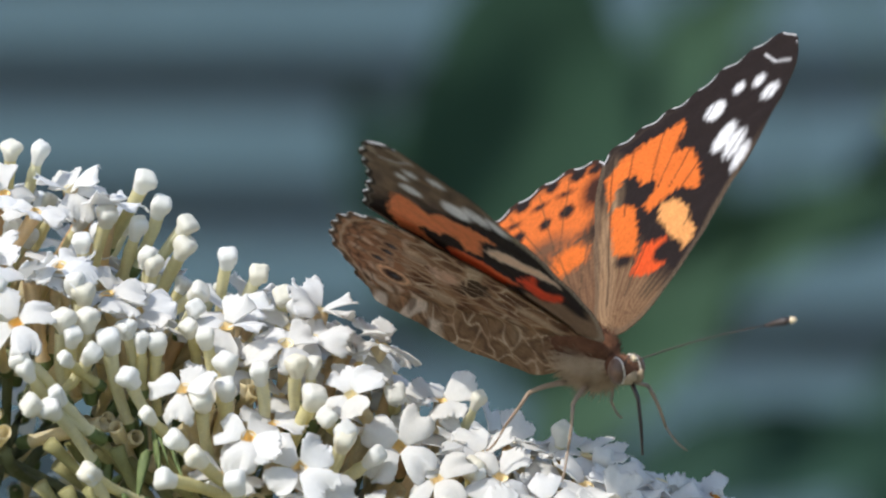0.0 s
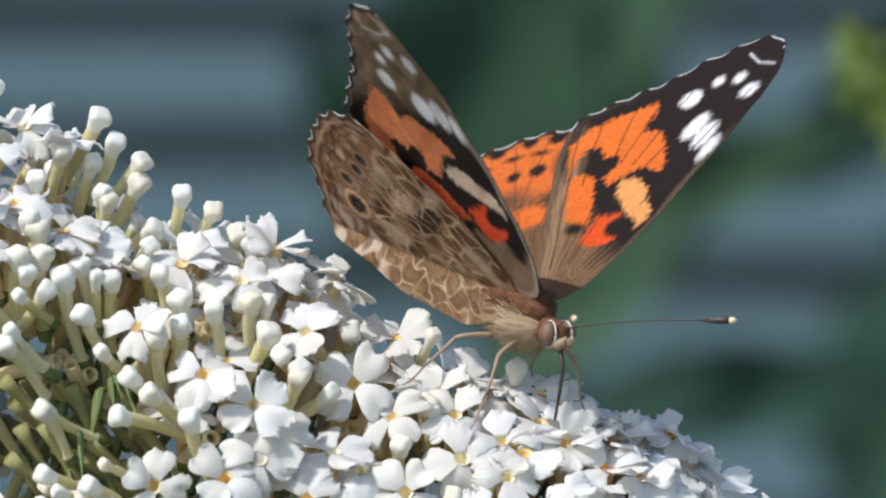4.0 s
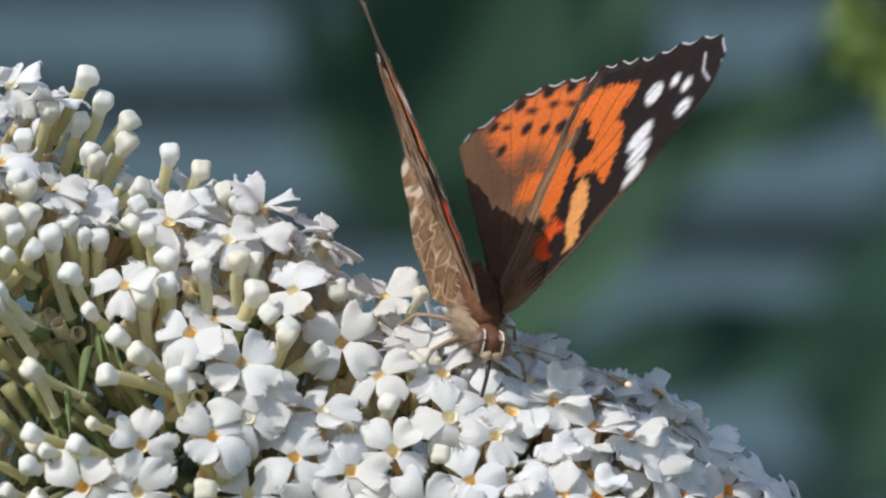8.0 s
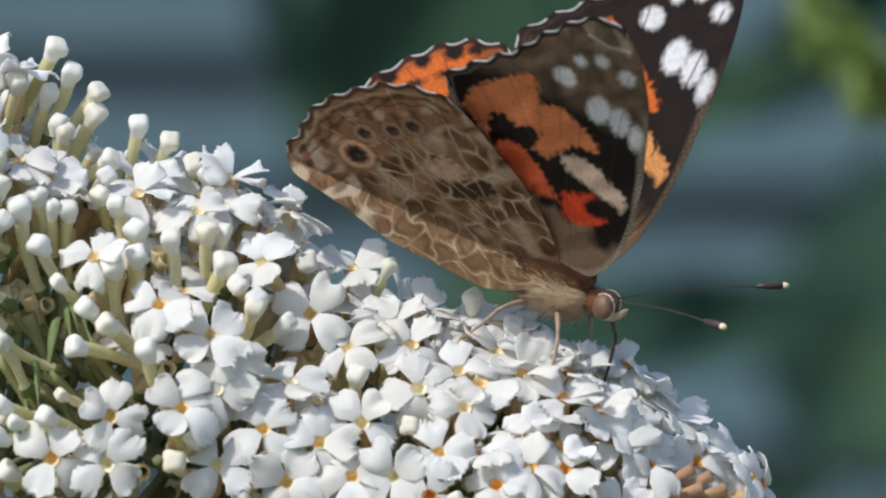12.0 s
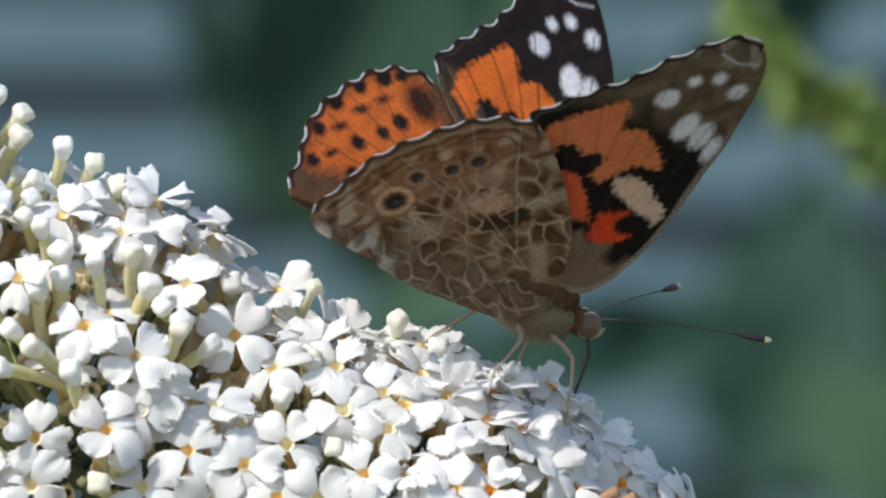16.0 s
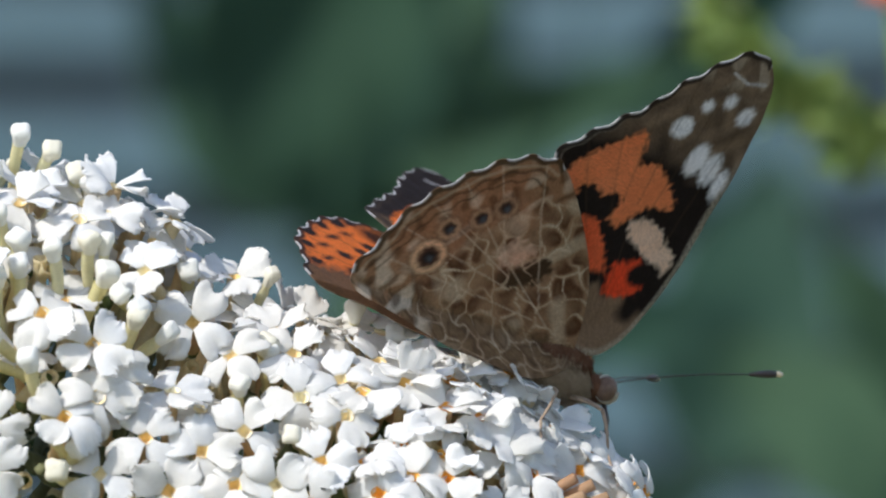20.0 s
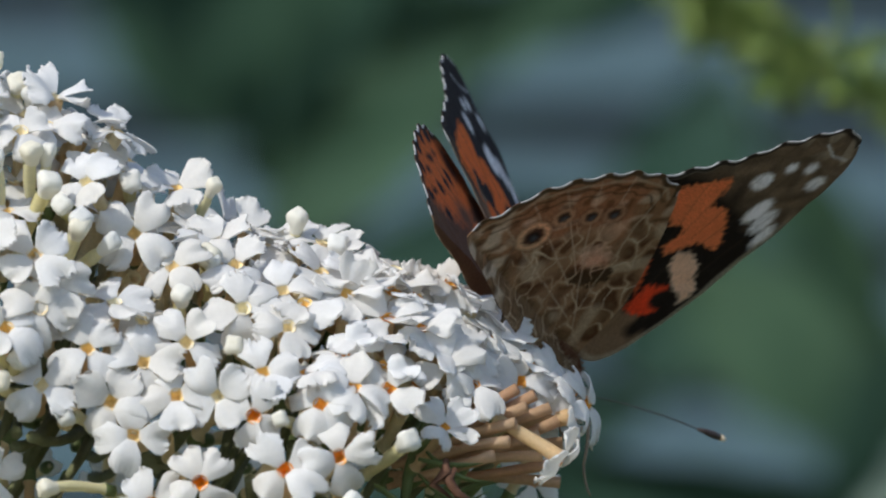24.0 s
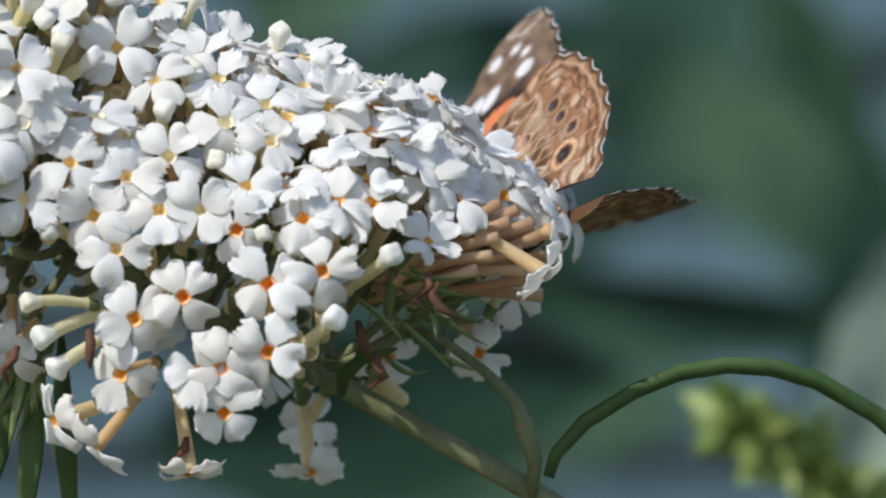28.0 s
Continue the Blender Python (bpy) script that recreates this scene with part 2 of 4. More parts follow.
def bud_meshes(length, head, seed):
    rnd = random.Random(seed)
    bow = rnd.uniform(-0.5, 0.5)
    v, f = lathe([(0.2, -length - 1.0), (0.55, -length - 0.8), (0.62, -length + 0.3), (0.46, -length + 0.7), (0.52, -length * 0.5), (0.58, -2.0), (0.62 * head, -1.3), (0.67 * head, -0.8)])
    v = [(x + bow * MM * ((z / MM + length) / length) * (z / MM / length) * 4, y, z) for x, y, z in v]
    slots = [1 if i < 20 else 0 for i in range(len(f))]
    stalk = mesh_from("bud", v, f, [TUBE_YOUNG, CALYX], slots=slots)
    flat = rnd.uniform(0.8, 1.1)
    v, f = lathe([(0.66 * head, -0.9), (0.78 * head, -0.4), (0.97 * head, 0.0), (1.06 * head, 0.4 * flat), (1.02 * head, 0.72 * flat), (0.78 * head, 0.98 * flat), (0.35 * head, 1.04 * flat), (0.0, 0.98 * flat)], 16)
    lean = rnd.uniform(-0.15, 0.15)
    v = [(x * k + lean * z, y * k, z + 0.08 * x) for x, y, z in v for k in (1 + (0.13 * math.cos(4 * math.atan2(y, x)) + 0.06 * math.cos(3 * math.atan2(y, x) + seed)) * (z > -0.2 * MM),)]
    return stalk, mesh_from("tip", v, f, BUD)


BUDS = [bud_meshes(l, h, i) for i, (l, h) in enumerate(((6.5, 0.92), (5.5, 0.80), (7.5, 1.0), (6.0, 0.86), (7.0, 0.95), (5.0, 0.72)))]

flower_head = thing("flower_head", "white butterfly bush flower cluster with orange throats and cream buds", "flower", m=pose(0, 0, Z0))
placed = []


far_pieces = []


def floret(place, way, roll, rnd, size=1.0, loose=0.1, far=False, young=False):
    placed.append(place.copy())
    tilt = Vector((rnd.gauss(0, loose), rnd.gauss(0, loose), rnd.gauss(0, loose)))
    at = facing(place * MM, way + tilt, roll) @ Matrix.Diagonal((size, size, size, 1))
    pieces = [(rnd.choice(FRILLED if young else PETALS), pose(0, 0, 0.05 * MM * (k % 2), rnd.uniform(-14, 14) * (1 + young), rnd.uniform(-34, 26) if young else rnd.uniform(-22, 16), 90 * k + rnd.uniform(-12, 12))) for k in range(4)]
    tube = rnd.choice(TUBES)
    if far:
        far_pieces.append((tube, at))
        far_pieces.extend((me, at @ m) for me, m in pieces)
        return
    ob = part("floret", tube, flower_head, at)
    part("throat", THROATS_YOUNG if (place - BASE).dot(AXIS) + place.z * 0.6 > 8 else THROATS, ob)
    for me, m in pieces:
        part("petal", me, ob, m)


def bud(place, way, rnd, size=1.0, far=False):
    placed.append(place.copy())
    stalk, tip = rnd.choice(BUDS)
    at = facing(place * MM, way, rnd.uniform(0, 90)) @ Matrix.Diagonal((size, size, size, 1))
    if far:
        far_pieces.extend(((stalk, at), (tip, at)))
        return
    ob = part("bud", stalk, flower_head, at)
    part("tip", tip, ob)


# open florets, whorl by whorl: x, z, turn, and how far each faces sideways and upwards
LOWER_FLORETS = [
    (4.6, -8.2, 30, 0, 0.4), (9.6, -9.4, 80, 0.1, 0.35), (6.7, -12.9, 60, -0.05, 0.25), (12.5, -12.4, 10, 0.05, 0.3), (0.6, -11.4, 40, 0, 0.3),
    (8.7, -15.8, 85, 0, 0.12), (16.1, -12.4, 40, -0.25, 0), (10.3, -21.9, 30, 0, -0.05), (14.6, -20, 42, 0, 0), (22.1, -18.9, 38, 0, 0.4),
    (26.9, -17.8, 10, 0.08, 0), (22.1, -24.8, 55, 0, 0.05), (16.1, -26.6, 75, -0.1, 0.1), (18.3, -30.2, 40, 0, -0.1), (9.1, -26.8, 75, -0.3, -0.1),
    (19.3, -14.2, 70, -0.2, -0.25), (18.1, -26.3, 20, 0.1, 0.15),
]
MIDDLE_FLORETS = [
    (25.2, -13.2, 55, 0, 0.4), (31.2, -11.9, 60, 0.1, 0.4), (38.6, -11.6, 32, 0.2, 0.4), (20.1, -10.4, 20, 0, 0.4), (22.3, -6.4, 0, 0, 0.5),
    (18.3, -4.7, 5, 0, 0.5), (13.3, -7.7, 50, 0, 0.3), (8.7, 1.8, 50, 0, 0.3), (7.1, -3.6, 20, 0, 0.75), (12.1, -1.1, 30, -0.05, 0.55),
    (24.3, -9.9, 10, 0.1, 0.75), (27.3, -8.4, 40, 0.1, 0.7), (36.3, -9.9, 20, 0.15, 0.5), (31.3, -9.2, 30, 0.2, 0.72), (28.1, -11.7, 75, 0.05, 0.55),
]
LEFT_FLORETS = [
    (-0.1, -0, 45, 0, 0.2), (-4.6, 2.7, 60, 0, 0.4), (-10.4, 7, 85, -0.05, 0.55), (-8.9, -7, 75, 0, 0.12), (-2.6, -6.4, 50, 0.1, 0.35),
    (-9.2, -11.2, 45, -0.1, 0), (-14.1, -10.7, 60, -0.2, 0), (4.4, 6.4, 40, -0.3, 0.5), (-25.2, 12.8, 30, -0.1, 0.5), (0.4, -4.6, 70, 0.2, 0.3),
    (1.6, -2.6, 25, 0.3, 0.1),
]
CREST_FLORETS = [
    (-14.1, 14.8, 15, 0.1, 0.78), (-16.9, 16.1, 40, -0.2, 0.75), (-20.4, 24.9, 30, -0.15, 0.65), (-16.6, 24.1, 45, 0.1, 0.75), (-21.4, 17.8, 60, -0.2, 0.6),
    (-5.9, 15, 20, 0.1, 0.82), (-6.4, 13, 65, -0.05, 0.7), (-1.4, 10.9, 25, 0, 0.6), (1.1, 11.6, 70, 0.15, 0.65), (2.1, 14.8, 10, 0.35, 0.75),
    (4.9, 12.6, 30, 0.4, 0.78), (7.6, 11.8, 50, 0.5, 0.75), (5.6, 9.6, 15, 0.2, 0.72), (8.4, 7.9, 40, 0.25, 0.75), (12.9, 7.1, 5, 0.2, 0.8),
    (-0.4, 13.6, 50, 0.1, 0.8), (-23.7, 17.7, 35, -0.1, 0.8), (-21.2, 18.1, 10, 0.1, 0.8),
]
UPPER_FLORETS = [
    (16.3, 1.6, 20, 0.1, 0.7), (17.6, -0.9, 55, 0.1, 0.6), (20.6, 2.1, 10, 0.15, 0.8), (19.1, 3.6, 40, 0.25, 0.82), (23.3, 1.6, 70, 0.15, 0.75),
    (25.8, 2.3, 25, 0.3, 0.8), (25.3, -1.4, 30, 0.1, 0.65), (27.6, -3.2, 65, 0.1, 0.65), (29.3, 0.8, 10, 0.3, 0.78), (32.3, -0.4, 40, 0.35, 0.75),
    (28.8, -1.7, 50, 0.15, 0.7), (31.8, -2.7, 20, 0.2, 0.7), (33.8, -3.2, 70, 0.3, 0.7), (31.3, -5.2, 35, 0.15, 0.68), (21.8, -3.2, 15, 0, 0.6),
    (23.8, -4.2, 60, 0.05, 0.62),
]
RIM_FLORETS = [
    (37.1, -1.7, 75, 0.45, 0.75), (38.8, -3.9, 30, 0.5, 0.7), (35.6, -3.9, 10, 0.25, 0.7), (34.3, -6.2, 50, 0.2, 0.65), (37.8, -6.2, 20, 0.35, 0.65),
    (40.3, -6.9, 60, 0.5, 0.65), (39.3, -8.4, 35, 0.35, 0.55), (41.8, -8.4, 10, 0.55, 0.6), (43.6, -9.7, 45, 0.6, 0.55), (35.3, -8.2, 25, 0.2, 0.6),
    (37.8, -8.9, 70, 0.3, 0.5), (45.8, -11.2, 15, 0.7, 0.45), (47.3, -11.9, 50, 0.75, 0.4), (42.8, -11.2, 80, 0.5, 0.45), (29.3, -7.2, 20, 0.1, 0.65),
    (48.6, -13.2, 30, 0.85, 0.2),
]
# buds: x, z of the tip, and how far each leans sideways and upwards
CREST_BUDS = [
    (-13.9, 25.3, 0.5, 0.85), (-12.5, 23, 0.4, 0.9), (-17.2, 22.1, 0.25, 0.95), (-14.5, 21.1, 0.3, 0.9), (-10.2, 21.4, 0.6, 0.75), (-10.4, 19.4, 0.45, 0.85),
    (-6.5, 18.4, 0.15, 0.95), (-3.8, 17, 0.3, 0.6), (-19.4, 19.9, 0, 1), (-13.1, 17.9, 0.2, 0.95), (-13.7, 18.5, 0.15, 0.95), (-20.1, 16.1, 0, 1),
    (-20.9, 12.9, 0, 1), (-18.9, 13, 0, 1), (-9.1, 15.5, 0.8, 0.55), (-9.4, 14, 0.3, 0.4), (-23.2, 27.8, 0.3, 0.9), (-25.7, 28.1, 0.1, 0.95),
]
LEFT_BUDS = [
    (-16.9, 11.1, -0.2, 0.95), (-15.4, 12.3, -0.1, 1), (-14.1, 11.1, 0, 1), (-12.7, 10.9, 0, 1), (-18.6, 10, 0.6, 0.7), (-15.1, 7.9, -0.5, 0.8),
    (-8.4, 11.4, -0.1, 1), (-9.9, 12.3, -0.1, 0.8), (-6.6, 9.1, 0, 0.9), (-1.6, 15.1, 0.1, 0.6), (-0.4, 14, 0.1, 0.5), (-3.6, 8.3, -0.05, 1),
    (-0.4, 8.9, -0.05, 1), (1, 8.8, 0.05, 1), (-8.7, 5.9, -0.1, 0.8), (-6.6, 6.9, -0.1, 0.9), (1.1, 6.1, 0.4, 0.9), (2.4, 4.4, -0.2, 0.3),
    (3.9, 3, 0.3, 0.8),
]
SIDE_BUDS = [
    (-13.4, 4.6, -0.6, 0.6), (-10.9, 2.4, -0.7, 0.6), (-9.1, 0.9, -0.7, 0.6), (-11.9, -0.9, -0.9, 0.3), (-18.6, -0.6, -0.4, 0.8), (-5.7, -1.4, -0.3, 0.9),
    (6.4, 0.9, 0.7, 0.5), (8.4, 6.4, 0, 0.3), (-18.4, -6.1, -0.8, 0.4), (-17.1, -7.6, -0.9, 0.3), (-14.4, -7.1, -0.7, 0.5), (-18.6, -8.9, -0.9, 0.3),
    (-3.9, -7.6, -0.3, 0.5), (-1.4, -9.1, 0.3, 0.4), (-3.1, -11, -0.2, 0.2), (12.9, -3.7, 0, 0.8), (17.6, -8, -0.2, 0.3), (-21.4, 6.4, -0.6, 0.7),
    (15.6, -0.7, 0.1, 0.8),
]
LOW_BUDS = [
    (15.6, 5.9, 0.4, 0.8), (23.1, 2.9, 0.1, 0.9), (15.3, -0.3, -0.1, 0.7), (21.8, -14.5, -0.4, 0.1), (32.8, -16.5, 0.6, 0.5), (27.8, -22, 0.7, 0.5),
    (1.2, -20.4, -1, 0.05), (2.3, -23.4, -0.9, -0.3), (3.6, -26.1, -0.8, -0.5), (2.8, -14.2, -0.4, 0.2), (3.8, 2.3, 0.3, 0.8), (26.6, 0.7, 0.2, 0.7),
    (-20.7, 9.6, -0.6, 0.5), (-24.2, 8.6, -0.5, 0.7), (-22, 5.3, -0.5, 0.7), (-24.7, 9.6, -0.6, 0.6), (-18.5, -0.4, -0.7, 0.4), (-23.7, 5.6, -0.8, 0.4),
    (-19.2, 15.3, 0.1, 1), (-20.2, 11.6, 0.2, 0.9),
]
# florets that hang below and behind: x, y, z and the way they face
HANGING = [
    (7.1, -10.0, -32.8, (-0.5, -0.3, -0.6)),
    (15.3, -8.0, -35.2, (0.2, -0.3, -0.8)),
    (25.9, 24.0, -36.9, (0.0, -0.5, -0.8)),
    (3.3, -6.0, -30.7, (-0.8, -0.3, -0.4)),
    (41.2, 22.0, -26.0, (0.15, -0.9, -0.35)),
    (44.6, 20.0, -20.6, (0.5, -0.8, -0.2)),
    (46.6, -4.0, -17.8, (0.75, -0.35, -0.45)),
    (33.0, 26.0, -26.5, (0.1, -0.9, -0.3)),
    (47.7, 4.0, -14.3, (0.85, -0.3, 0.1)),
]


rnd = random.Random(4)


def aside(wx, wz):
    """A way to face: sideways, towards the near side, and up."""
    return Vector((wx, -math.sqrt(max(0.05, 1 - wx * wx - wz * wz)), wz)).normalized()


for whorl in (LOWER_FLORETS, MIDDLE_FLORETS, LEFT_FLORETS, CREST_FLORETS, UPPER_FLORETS, RIM_FLORETS):
    for x, z, roll, wx, wz in whorl:
        floret(on_head(x, z, 0.3 - 7 * max(0.0, wz - 0.6))[0], aside(wx, wz if wz < 0.55 else min(0.95, wz + 0.14)), roll, rnd, rnd.uniform(1.0, 1.1), 0.04, young=wz > 0.6)
for whorl in (CREST_BUDS, LEFT_BUDS, SIDE_BUDS, LOW_BUDS):
    for x, z, wx, wz in whorl:
        bud(on_head(x, z, 0.2)[0], aside(wx * 0.9, wz * 0.9), rnd, rnd.uniform(0.9, 1.12))

# a few young buds on the lower side towards the tip, and a shaded hollow of closed green buds above them
for i in range(16):
    place, way = on_head(rnd.uniform(-25, -12), rnd.uniform(-14, -4.5), rnd.uniform(-3.5, -0.5))
    if all((place - q).length > 2.6 for q in placed):
        bud(place, (way * 0.4 + Vector((-0.6, -0.3, rnd.uniform(0.2, 0.7)))).normalized(), rnd, rnd.uniform(0.8, 1.0))
for i in range(34):
    place, way = on_head(rnd.uniform(-25, -9), rnd.uniform(-5, 7), rnd.uniform(-11, -5))
    if all((place - q).length > 2.0 for q in placed):
        lean = (way * 0.3 + Vector((-0.5, 0, rnd.uniform(0.3, 1.0)))).normalized()
        v, f = sweep(curve_points(place - lean * 8, place, (0, 0, rnd.uniform(-0.5, 0.5)), 7), [0.3, 0.5, 0.55, 0.45, 0.5, 0.6, 0.75], 8)
        part("closed_bud", mesh_from("closed_bud", v, f, GREEN_BUD), flower_head)
        placed.append(place)

for x, y, z, way in HANGING:
    floret(Vector((x, y, z)), Vector(way).normalized(), rnd.uniform(0, 90), rnd, 1.0)

# the rest of the head, all round: open florets below, more buds towards the tip
tries = 0
while tries < 9000:
    tries += 1
    s, a = rnd.uniform(-18, 108), rnd.uniform(0, 2 * math.pi)
    layer = rnd.choice((-1.0, -1.0, -1.5, -3.0))
    c, d = math.cos(a), math.sin(a)
    r = (radius(s) + layer + rnd.uniform(-1.6, 1.0)) * (1 - 0.42 * max(0.0, -c))
    way = (ACROSS * c + Vector((0, -d, 0)) - AXIS * max(0.0, -s / 17.0)).normalized()
    place = BASE + AXIS * s + (ACROSS * c + Vector((0, -d, 0))) * r
    front = d > 0.35 and -16 < s < 75
    upper = c > 0.35
    if place.x < -10 and front and place.z < (10 if upper else 12):
        continue
    if front and ((29 < place.x < 43 and -25 < place.z < -15.5) or (38 < place.x < 47 and -24 < place.z < -11.5)):
        continue
    if (c < -0.3 and s < 26) or (place.z < -23 and place.x > 26) or (place.z < -29 and place.y < 5) or (place.x > 39 and place.z < -16):
        continue
    far = place.y > BASE.y + (4 if upper else 0) or s > 84
    budding = s > 50 and rnd.random() < (0.4 if upper else 0.6)
    if budding and front and place.x > -24:
        budding = False
    gap = 6.0 if d < -0.35 else 3.3 if budding else (4.1 if front else 3.6) if upper else 6.4
    if any((place - q).length < gap for q in placed):
        continue
    if budding:
        bud(place, (way * 0.7 + Vector((0.35, 0, 0.6))).normalized(), rnd, rnd.uniform(0.8, 1.05), far)
    else:
        floret(place, (way + Vector((0, -0.05, 0.3) if upper else (0, 0, 0))).normalized(), rnd.uniform(0, 90), rnd, rnd.uniform(0.84, 1.0), 0.2, far, upper)

# older bare calyces and tubes crowd the inside of the head
for i in range(700):
    k, a = rnd.uniform(-12, 100), rnd.uniform(0, 2 * math.pi)
    c, d = math.cos(a), math.sin(a)
    if c < 0.0 and k < 36 or c < -0.7 or k < 3 and d > -0.2:
        continue
    out = (ACROSS * c + Vector((0, -d, 0))).normalized()
    place = BASE + AXIS * k + out * (radius(k) - rnd.uniform(3.0, 6.5)) * (1 - 0.42 * max(0.0, -c))
    if place.x < -10 and d > 0.3 and place.z < 2 or place.x > 35 and place.z < -17:
        continue
    lean = Vector((rnd.gauss(0, 0.25), rnd.gauss(0, 0.25), rnd.gauss(0, 0.25)))
    far_pieces.append((rnd.choice(TUBES), facing(place * MM, out + lean - AXIS * max(0.0, -k / 17.0))))

# florets and buds on the far side and beyond the tip, in one
verts, faces, slots, mats = [], [], [], [PETAL, BUD, TUBE, TUBE_YOUNG, CALYX]
for me, m in far_pieces:
    k = len(verts)
    verts.extend(m @ q.co for q in me.vertices)
    for f in me.polygons:
        faces.append([k + q for q in f.vertices])
        slots.append(mats.index(me.materials[f.material_index]))
tagged(part("far_blossom", mesh_from("far_blossom", verts, faces, mats, slots=slots), flower_head), kind="stuff")

# stem through the head and down to the ground, with the side branches that carry the clusters
stem_line = [BASE + AXIS * s for s in (112, 80, 50, 20, 0)] + [Vector((46, 11, -38)), Vector((75, 14, -56)), Vector((140, 30, -130)), Vector((210, 60, -420)), Vector((230, 80, -1210))]
v, f = sweep(stem_line, [0.5, 0.7, 0.85, 0.95, 1.0, 1.05, 1.1, 1.6, 3.5, 7], 10)
part("stem", mesh_from("stem", v, f, STEM), flower_head)
for i in range(150):
    s, a = rnd.uniform(-6, 106), rnd.uniform(0, 2 * math.pi)
    out = ACROSS * math.cos(a) + Vector((0, -math.sin(a), 0))
    if math.cos(a) < -0.3 and s < 26:
        continue
    start = BASE + AXIS * max(s, 2)
    end = BASE + AXIS * (s + rnd.uniform(-2, 5)) + out * (radius(s) - rnd.uniform(7, 10))
    v, f = sweep(curve_points(start, end, (0, 0, -0.8), 5), [0.55, 0.5, 0.45, 0.5, 0.6], 6)
    part("side_branch", mesh_from("side_branch", v, f, STEM), flower_head)

# narrow green bracts in the gaps, and the leaf and withered twig at the stem's first joint
for (cx, cy, cz), (wx, wz), count, spread, length in (((34, -4, -19), (1, -0.15), 11, 0.5, 8), ((35, -2, -21), (1, -0.05), 8, 0.4, 7), ((1, 4, -26), (-0.2, -1), 14, 0.35, 11), ((-14, -4, 3), (-0.1, -1), 12, 0.45, 9),
                                                      ((-16, -2, -3), (0.5, -0.8), 10, 0.5, 9), ((22, -3, -24), (0.4, -0.9), 8, 0.5, 8)):
    for i in range(count):
        a = Vector((cx + rnd.gauss(0, 2), cy + rnd.gauss(0, 3), cz + rnd.gauss(0, 2)))
        w = Vector((wx + rnd.gauss(0, spread), rnd.gauss(0, 0.4), wz + rnd.gauss(0, spread))).normalized()
        b = a + w * length * rnd.uniform(0.5, 0.95)
        v, f = sweep(curve_points(a, b, Vector((0, 0, 1)) * rnd.uniform(-1, 1), 6), [0.25, 0.46, 0.54, 0.44, 0.26, 0.04], 6, 0.4)
        part("bract", mesh_from("bract", v, f, CALYX), flower_head)
v, f = sweep([(47.2, 9, -36.5), (47.8, 9, -34.5), (50.4, 9, -31.6), (54.9, 9, -28.8), (59, 10, -27.2), (63.4, 10, -26.5), (67.5, 11, -26.8), (71.5, 12, -28.0), (77, 13, -31.2), (82, 14, -36), (86, 15, -43)],
             [0.5, 0.65, 0.8, 0.85, 0.9, 0.95, 1.0, 1.05, 1.0, 0.7, 0.1], 10, 0.8)
part("leaf", mesh_from("leaf", v, f, LEAF), flower_head, None, "arching dark green leaf on the stem")
v, f = sweep([(45.8, 10, -38.2), (46.0, 9, -35), (45.0, 8, -32), (44.2, 8, -29.6), (41.5, 8, -27.0), (38, 9, -24.4), (34, 9, -22.6)], [0.5, 0.75, 0.9, 0.6, 0.5, 0.45, 0.4], 8)
part("twig", mesh_from("twig", v, f, STEM), flower_head, None, "withered twig by the stem")
v, f = sweep([(28.6, 6, -29.0), (28.8, 4, -27.2), (30.4, 2, -25.6), (33.5, 1, -24.6)], [0.4, 0.7, 0.7, 0.2], 8, 0.6)
part("leaf", mesh_from("leaf", v, f, LEAF), flower_head)
for x, y, z in ((36.2, -9, -17.6), (37.0, -9, -18.4), (31.8, -6, -24.5), (30.0, -4, -22), (0.2, -8, -24), (15.0, -8, -32.0), (6.5, -12, -22.4)):
    a = Vector((x, y, z))
    v, f = sweep([a, a + Vector((rnd.gauss(0, 0.5), -0.3, -1)), a + Vector((rnd.gauss(0, 0.8), -0.6, -2.2)), a + Vector((rnd.gauss(0, 1.2), -0.4, -3.4))], [0.25, 0.5, 0.42, 0.1], 7)
    part("withered_floret", mesh_from("withered_floret", v, f, DRY), flower_head, None, "dried brown floret")

for x, y, z, bow, long in ((1.5, 9, -23, -1.5, 20), (-1.0, 12, -25, -3.5, 17), (3.5, 12, -24, 1.0, 18), (-3.5, 14, -24, -5, 15)):
    v, f = sweep([(x, y, z), (x + bow * 0.1, y - 0.5, z - long * 0.25), (x + bow * 0.4, y - 0.5, z - long * 0.55), (x + bow * 0.8, y, z - long * 0.85), (x + bow, y + 1, z - long)], [0.4, 1.0, 1.25, 0.8, 0.08], 10, 0.3)
    part("leaf", mesh_from("leaf", v, f, LEAF), flower_head)

# bare tubes of fallen florets fan out at the lower end
for x, y, z in ((45.8, 2, -18.4), (43.4, -3, -13.2), (42.4, -4, -14.6), (41.8, -5, -16.2), (40.4, -6, -17.4), (44.6, 0, -15.8), (42.6, -3, -11.6),
                (44.2, -1, -12.2), (45.6, 1, -13.4), (46.4, 3, -14.6), (46.8, 5, -16.6), (46.6, 6, -20.2), (44.8, -1, -17.6)):
    b = Vector((x, y, z))
    a = Vector((32.0 + rnd.uniform(-1, 1), y * 0.6 + 2, -19.8 + rnd.uniform(-1, 1.5)))
    v, f = sweep(curve_points(a, b, (0, 0, rnd.uniform(-0.2, 0.6)), 7), [0.3, 0.38, 0.42, 0.44, 0.46, 0.5, 0.54], 9)
    part("bare_tube", mesh_from("bare_tube", v, f, OLD_TUBE), flower_head)

